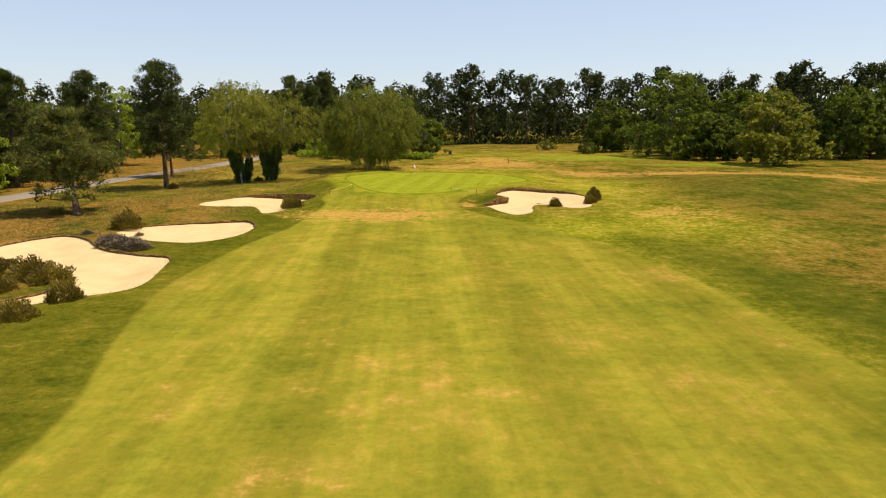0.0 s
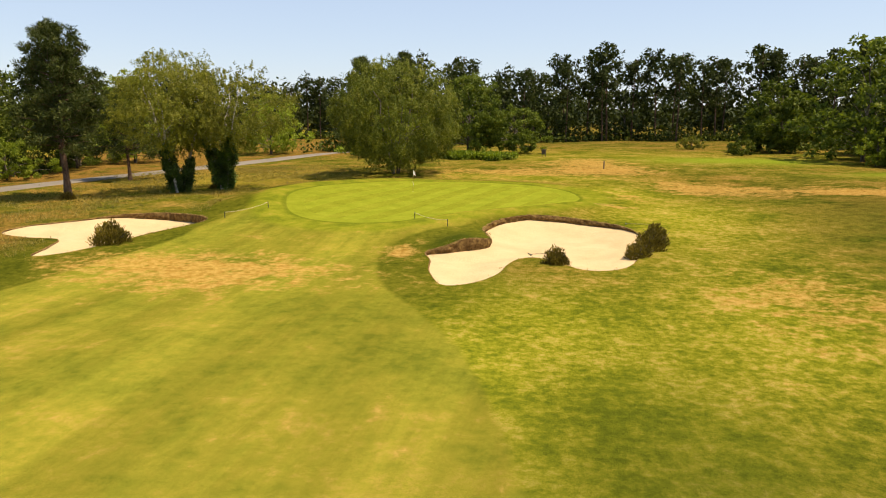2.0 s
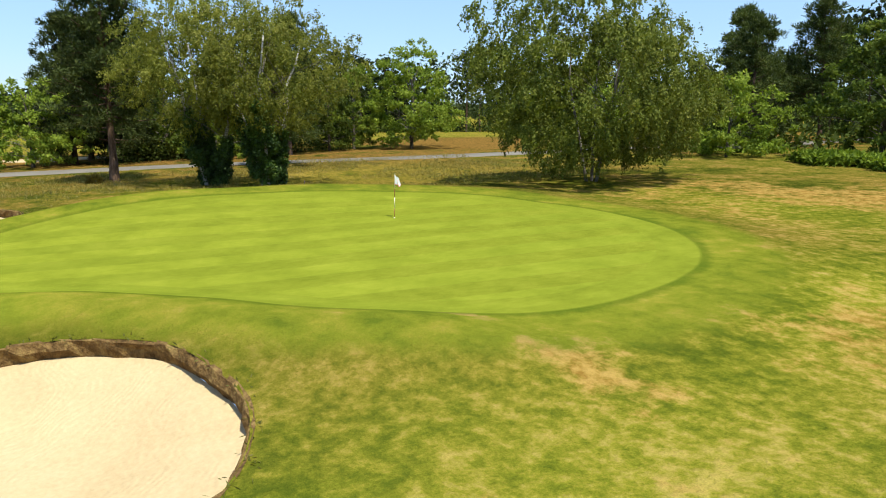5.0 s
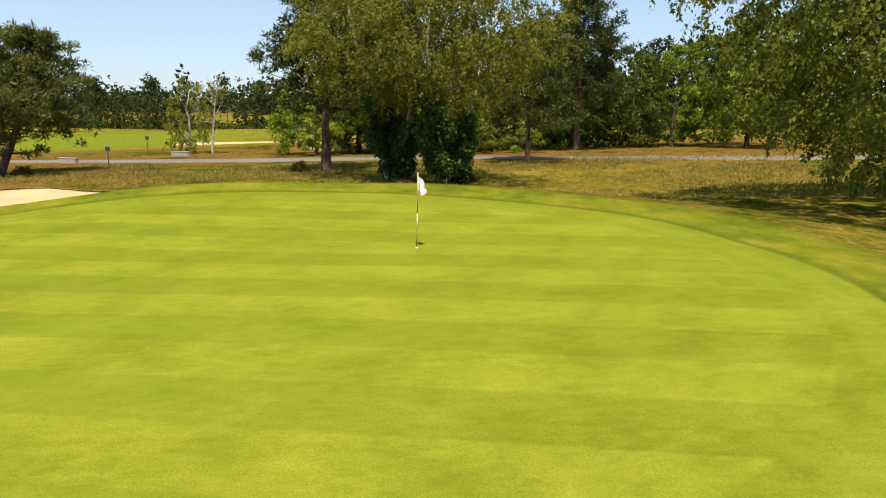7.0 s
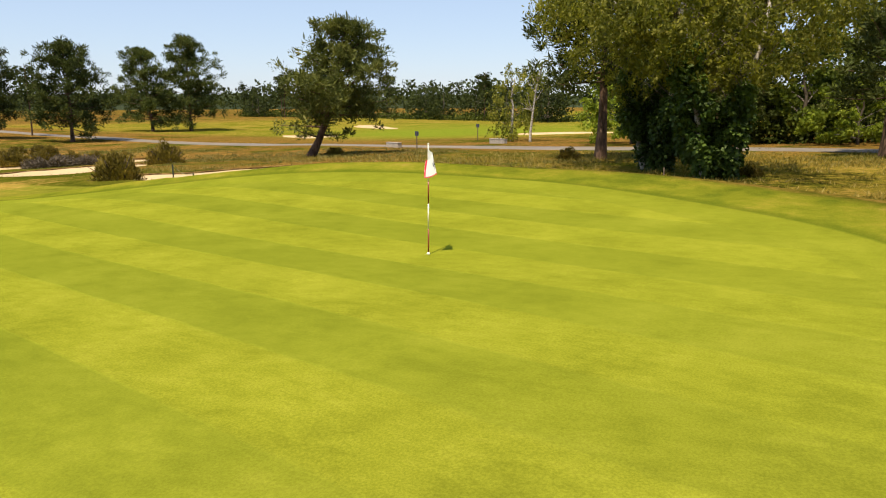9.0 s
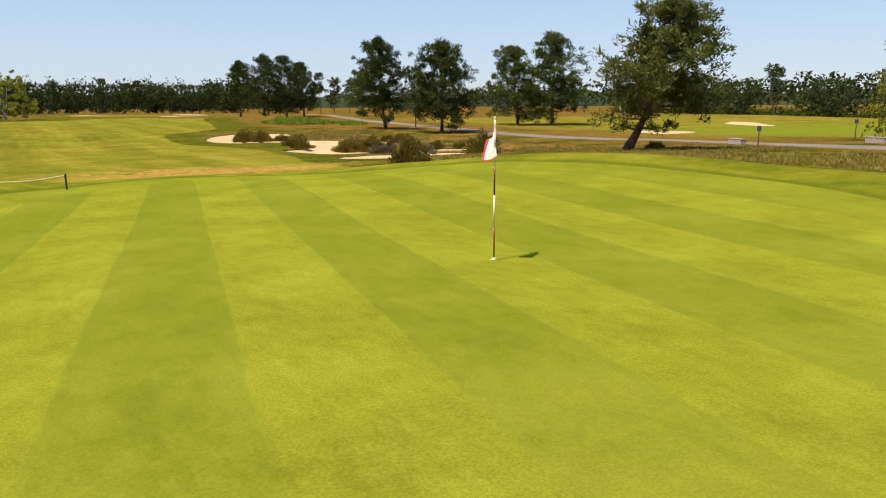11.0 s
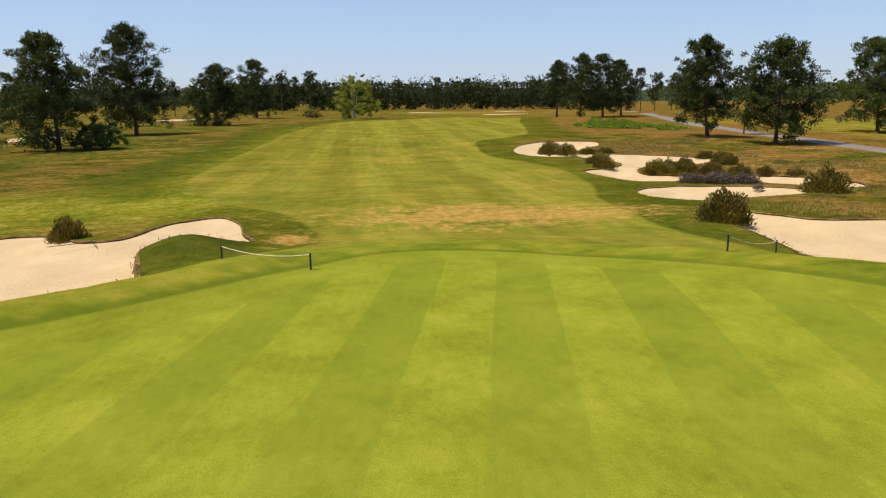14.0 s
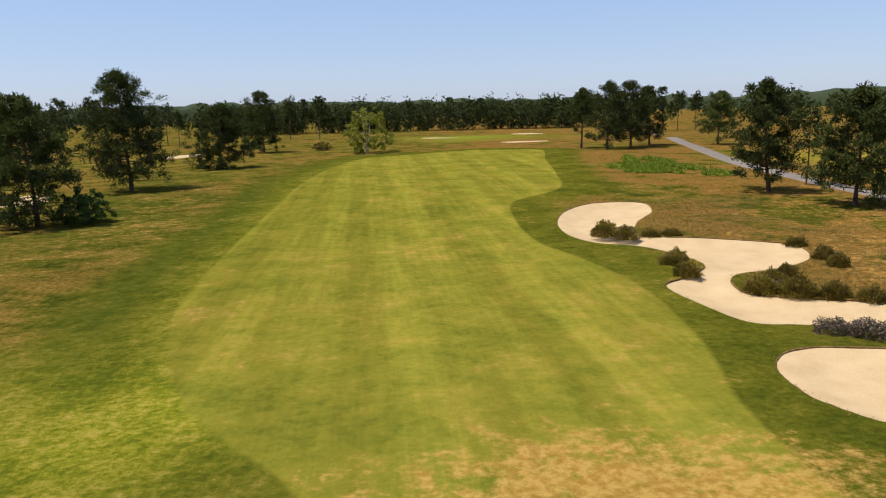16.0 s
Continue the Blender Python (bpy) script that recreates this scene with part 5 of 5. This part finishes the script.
def flagstick():
    z0 = height(0, 0)
    root = new("flagstick")
    root.location = (0, 0, z0)
    root.rotation_euler = (radians(-1.0), radians(0.8), 0)
    tagged(root, "red and white banded golf flagstick standing in the hole", "flagstick")
    H = 2.16
    cuts = (-0.1, 0.52, 1.02, 1.46, H)
    for i, (a, b) in enumerate(zip(cuts, cuts[1:])):
        part("pole_band", turned([(0.0, a), (0.0135, a), (0.0125, b), (0.0, b)], 10), (POLE_RED, POLE_WHITE)[i % 2], root, ("dark red band", "white band")[i % 2], True)
    part("ferrule", turned([(0.0, 0.0), (0.035, 0.0), (0.032, 0.03), (0.013, 0.05), (0, 0.05)], 12), POLE_WHITE, root, "", True)
    part("finial", turned([(0.0, H), (0.017, H), (0.019, H + 0.012), (0.012, H + 0.03), (0, H + 0.034)], 10), POLE_WHITE, root, "", True)
    # limp cloth: hangs from the stick in folds, with a red hem
    bm = bmesh.new()
    nu, nv = 20, 22
    grid, places = {}, {}
    for i in range(nu + 1):
        for j in range(nv + 1):
            u, v = i / nu, j / nv
            # out along the breeze to the first fold, then back round to the fly
            px, py = (0.12 * u / 0.55, 0.25 * u / 0.55) if u < 0.55 else (0.12 + 0.10 * (u - 0.55) / 0.45, 0.25 - 0.18 * (u - 0.55) / 0.45)
            reach = 0.62 + 0.48 * v
            fold = 0.022 * math.sin(u * 13.0 + v * 2.0) * u
            x, y = 0.013 + px * reach + fold, py * reach - 0.6 * fold
            z = H - 0.03 - 0.45 * v - 0.25 * u ** 0.85 * (1 - 0.55 * v) - 0.02 * math.sin(u * 9)
            grid[i, j] = bm.verts.new((x, y, z))
            places[i, j] = (x, y, z)
    for i in range(nu):
        for j in range(nv):
            f = bm.faces.new((grid[i, j], grid[i + 1, j], grid[i + 1, j + 1], grid[i, j + 1]))
            f.smooth = True
    cloth = part("flag", bm, FLAG_WHITE, root, "white cloth flag")
    spot_of = {k: tuple(v) for k, v in places.items()}

    def patch(name, cells, material, label, off=0.003):
        pm = bmesh.new()
        made = {}
        for i, j in cells:
            q = []
            for k in ((i, j), (i + 1, j), (i + 1, j + 1), (i, j + 1)):
                if k not in made:
                    made[k] = (pm.verts.new((spot_of[k][0], spot_of[k][1] + off, spot_of[k][2])), pm.verts.new((spot_of[k][0], spot_of[k][1] - off, spot_of[k][2])))
                q.append(made[k])
            pm.faces.new([a[0] for a in q])
            pm.faces.new([a[1] for a in reversed(q)])
        part(name, pm, material, cloth, label)

    patch("hem", [(i, j) for i in range(nu) for j in range(nv) if i >= nu - 1 or j >= nv - 1], FLAG_RED, "red hem")
    patch("mark", [(i, j) for i in range(7, 13) for j in range(8, 15) if (i * 7 + j * 3) % 5 < 3], FLAG_BLACK, "dark printed mark")
    cup = new("hole_cup")
    cup.location = (0, 0, z0)
    tagged(cup, "white-rimmed golf hole in the green", "golf hole")
    part("rim", turned([(0.054, 0.004), (0.062, 0.006), (0.062, 0.0), (0.054, -0.02)], 24), CUP, cup)
    # flat dark disc across the rim: the shade inside the cup as colour
    part("hole", turned([(0.054, 0.0045), (0.02, 0.0045), (0.0, 0.0045)], 24), HOLE_SHADE, cup)


flagstick()


def post_mesh(h, r=0.03):
    return turned([(r * 0.4, -0.25), (r, -0.05), (r, h - 0.03), (r * 0.8, h), (0, h + 0.004)], 10)


def rope_barrier(a, b, h):
    """Two short dark posts with a slack rope."""
    root = new("rope_barrier")
    root.location = (a[0], a[1], height(*a))
    tagged(root, "pale rope slung between two short dark green posts", "rope barrier", "rope barriers round the green")
    za = 0.0
    zb = height(*b) - root.location.z
    for x, y, z in ((0, 0, za), (b[0] - a[0], b[1] - a[1], zb)):
        p = part("post", post_mesh(h), POST_GREEN, root, "", True)
        p.location = (x, y, z)
        part("cap", turned([(0.026, h - 0.012), (0.034, h - 0.008), (0.034, h + 0.012), (0, h + 0.018)], 10), POST_GREEN, p)
    pts = []
    for u in np.linspace(0, 1, 17):
        pts.append(((b[0] - a[0]) * u, (b[1] - a[1]) * u, zb * u + h - 0.03 - 0.16 * 4 * u * (1 - u)))
    link_mesh("rope", *tube(pts, [0.014] * 17, 7), ROPE, root, "", True)


rope_barrier((4.85, -17.4), (7.95, -19.8), 0.5)
rope_barrier((-7.8, -16.4), (-10.6, -18.4), 0.5)


def single_post(name, label, x, y, h, r, material):
    root = new(name)
    root.location = (x, y, height(x, y))
    tagged(root, label, "post")
    part("shaft", post_mesh(h, r), material, root, "", True)
    part("cap", turned([(r * 1.15, h - 0.02), (r * 1.15, h + 0.02), (0, h + 0.03)], 10), material, root)
    return root


single_post("marker_post", "dark wooden marker post on dry grass", 18.8, 35.3, 1.15, 0.09, WOOD)
single_post("marker_post", "small dark post at the edge of the fairway", 17.9, -160.0, 1.0, 0.07, WOOD)
single_post("marker_post", "short dark post behind the green", -14.5, 1.5, 0.35, 0.03, WOOD)


def boxed(sx, sy, sz, z, bevel=0.015, x=0.0, y=0.0):
    bm = bmesh.new()
    bmesh.ops.create_cube(bm, size=1, matrix=Matrix.Translation((x, y, z)) @ Matrix.Diagonal((sx, sy, sz, 1)))
    bmesh.ops.bevel(bm, geom=bm.edges[:], offset=bevel, segments=2, affect="EDGES")
    return bm


def tee_bin(x, y):
    root = new("litter_bin")
    root.location = (x, y, height(x, y))
    tagged(root, "dark timber litter bin on posts beside the path", "litter bin")
    part("box", boxed(0.75, 0.6, 0.75, 0.85), WOOD, root)
    part("lid", boxed(0.85, 0.7, 0.08, 1.27), WOOD, root)
    for o in (-0.28, 0.28):
        part("leg", boxed(0.1, 0.1, 0.6, 0.22, 0.01, o, 0), WOOD, root)


tee_bin(8.1, 60.3)


def sign(x, y, h, label):
    root = new("sign")
    root.location = (x, y, height(x, y))
    root.rotation_euler = (0, 0, radians(70))
    tagged(root, label, "sign", "signs by the road")
    part("post", post_mesh(h, 0.05), WOOD, root, "", True)
    part("panel", boxed(0.5, 0.06, 0.42, h - 0.15, 0.01), BLUE, root, "small dark blue panel")


sign(-47.0, -28.5, 1.7, "small dark blue sign on a timber post by the road")
sign(-70.5, -33.5, 2.0, "dark blue sign on a post beyond the road")


def kerb_block(x, y, turn, length):
    root = new("stone_block")
    root.location = (x, y, height(x, y))
    root.rotation_euler = (0, 0, turn)
    tagged(root, "low grey concrete block beside the road", "block", "blocks by the road")
    part("slab", boxed(length, 0.5, 0.55, 0.2, 0.04), CONCRETE, root)
    part("coping", boxed(length + 0.06, 0.56, 0.07, 0.5, 0.015), CONCRETE, root)


kerb_block(-53.0, -35.0, 1.2, 2.2)
kerb_block(-61.5, -26.5, 1.2, 2.4)


def rake(x, y, turn, on):
    root = new("bunker_rake")
    root.location = (x, y, on)
    root.rotation_euler = (0, 0, turn)
    tagged(root, "dark green bunker rake lying beside the sand", "rake")
    link_mesh("handle", *tube([(0, 0, 0.05), (0.8, 0, 0.04), (1.7, 0, 0.03)], [0.015] * 3, 7), POST_GREEN, root, "", True)
    head = part("head", boxed(0.05, 0.6, 0.04, 0.05, 0.008), POST_GREEN, root)
    for k in range(7):
        part("tine", turned([(0.008, -0.03), (0.008, 0.04), (0, 0.05)], 6, (0.0, -0.27 + 0.09 * k)), POST_GREEN, head)


rake(14.6, -26.6, 0.5, height(14.6, -26.6) + 0.02)
rake(20.6, -14.6, 0.1, height(20.6, -14.6) + 0.02)


# ---- far bunkers and tracks ----
def far_bunker(x, y, rx, ry, turn, label, lift=0.10):
    rng = np.random.default_rng(int(abs(x * 3 + y)))
    k = 40
    a = np.linspace(0, 2 * math.pi, k, endpoint=False)
    r = 1 + 0.16 * np.sin(2 * a + rng.uniform(0, 6)) + 0.10 * np.sin(3 * a + rng.uniform(0, 6)) + 0.05 * np.sin(7 * a)
    px, py = rx * r * np.cos(a), ry * r * np.sin(a)
    c, s = math.cos(turn), math.sin(turn)
    root = new("bunker")
    tagged(root, label, "bunker", "bunkers far over the course", "structure")
    vs, fs = [(x, y, height(x, y) + lift + 0.1)], []
    for f, dz in ((0.55, 0.06), (0.93, 0.0), (1.0, -0.25)):
        for i in range(k):
            w = (x + f * (c * px[i] - s * py[i]), y + f * (s * px[i] + c * py[i]))
            vs.append((*w, height(*w) + lift + dz))
    for i in range(k):
        q = (i + 1) % k
        fs.append((0, 1 + i, 1 + q))
        for g in (0, k):
            fs.append((1 + g + i, 1 + g + k + i, 1 + g + k + q, 1 + g + q))
    link_mesh("sand", vs, fs, SAND, root, "", True)


far_bunker(-68, -352, 9, 5, 0.2, "far small bunker of pale sand")
far_bunker(-50, -272, 9, 4.5, 0.1, "far sandy hollow beside the fairway's end")
far_bunker(-23, -328, 8, 4, 0.0, "far pale sand bunker near the woods")
far_bunker(66, -241, 11, 4, 1.2, "pale sandy clearing behind the pines")
far_bunker(64, -134, 4, 9, 0.1, "sandy track among the pines")
far_bunker(-92, -79, 4.5, 9, -0.7, "long pale bunker beyond the road")
far_bunker(-150, -104, 5, 13, -0.6, "far pale bunker across the course")
far_bunker(-100, -31, 4, 12, -0.1, "long pale sand strip beyond the road")
far_bunker(-72, -8, 2.5, 6, -0.3, "sandy patch beside the cart road")
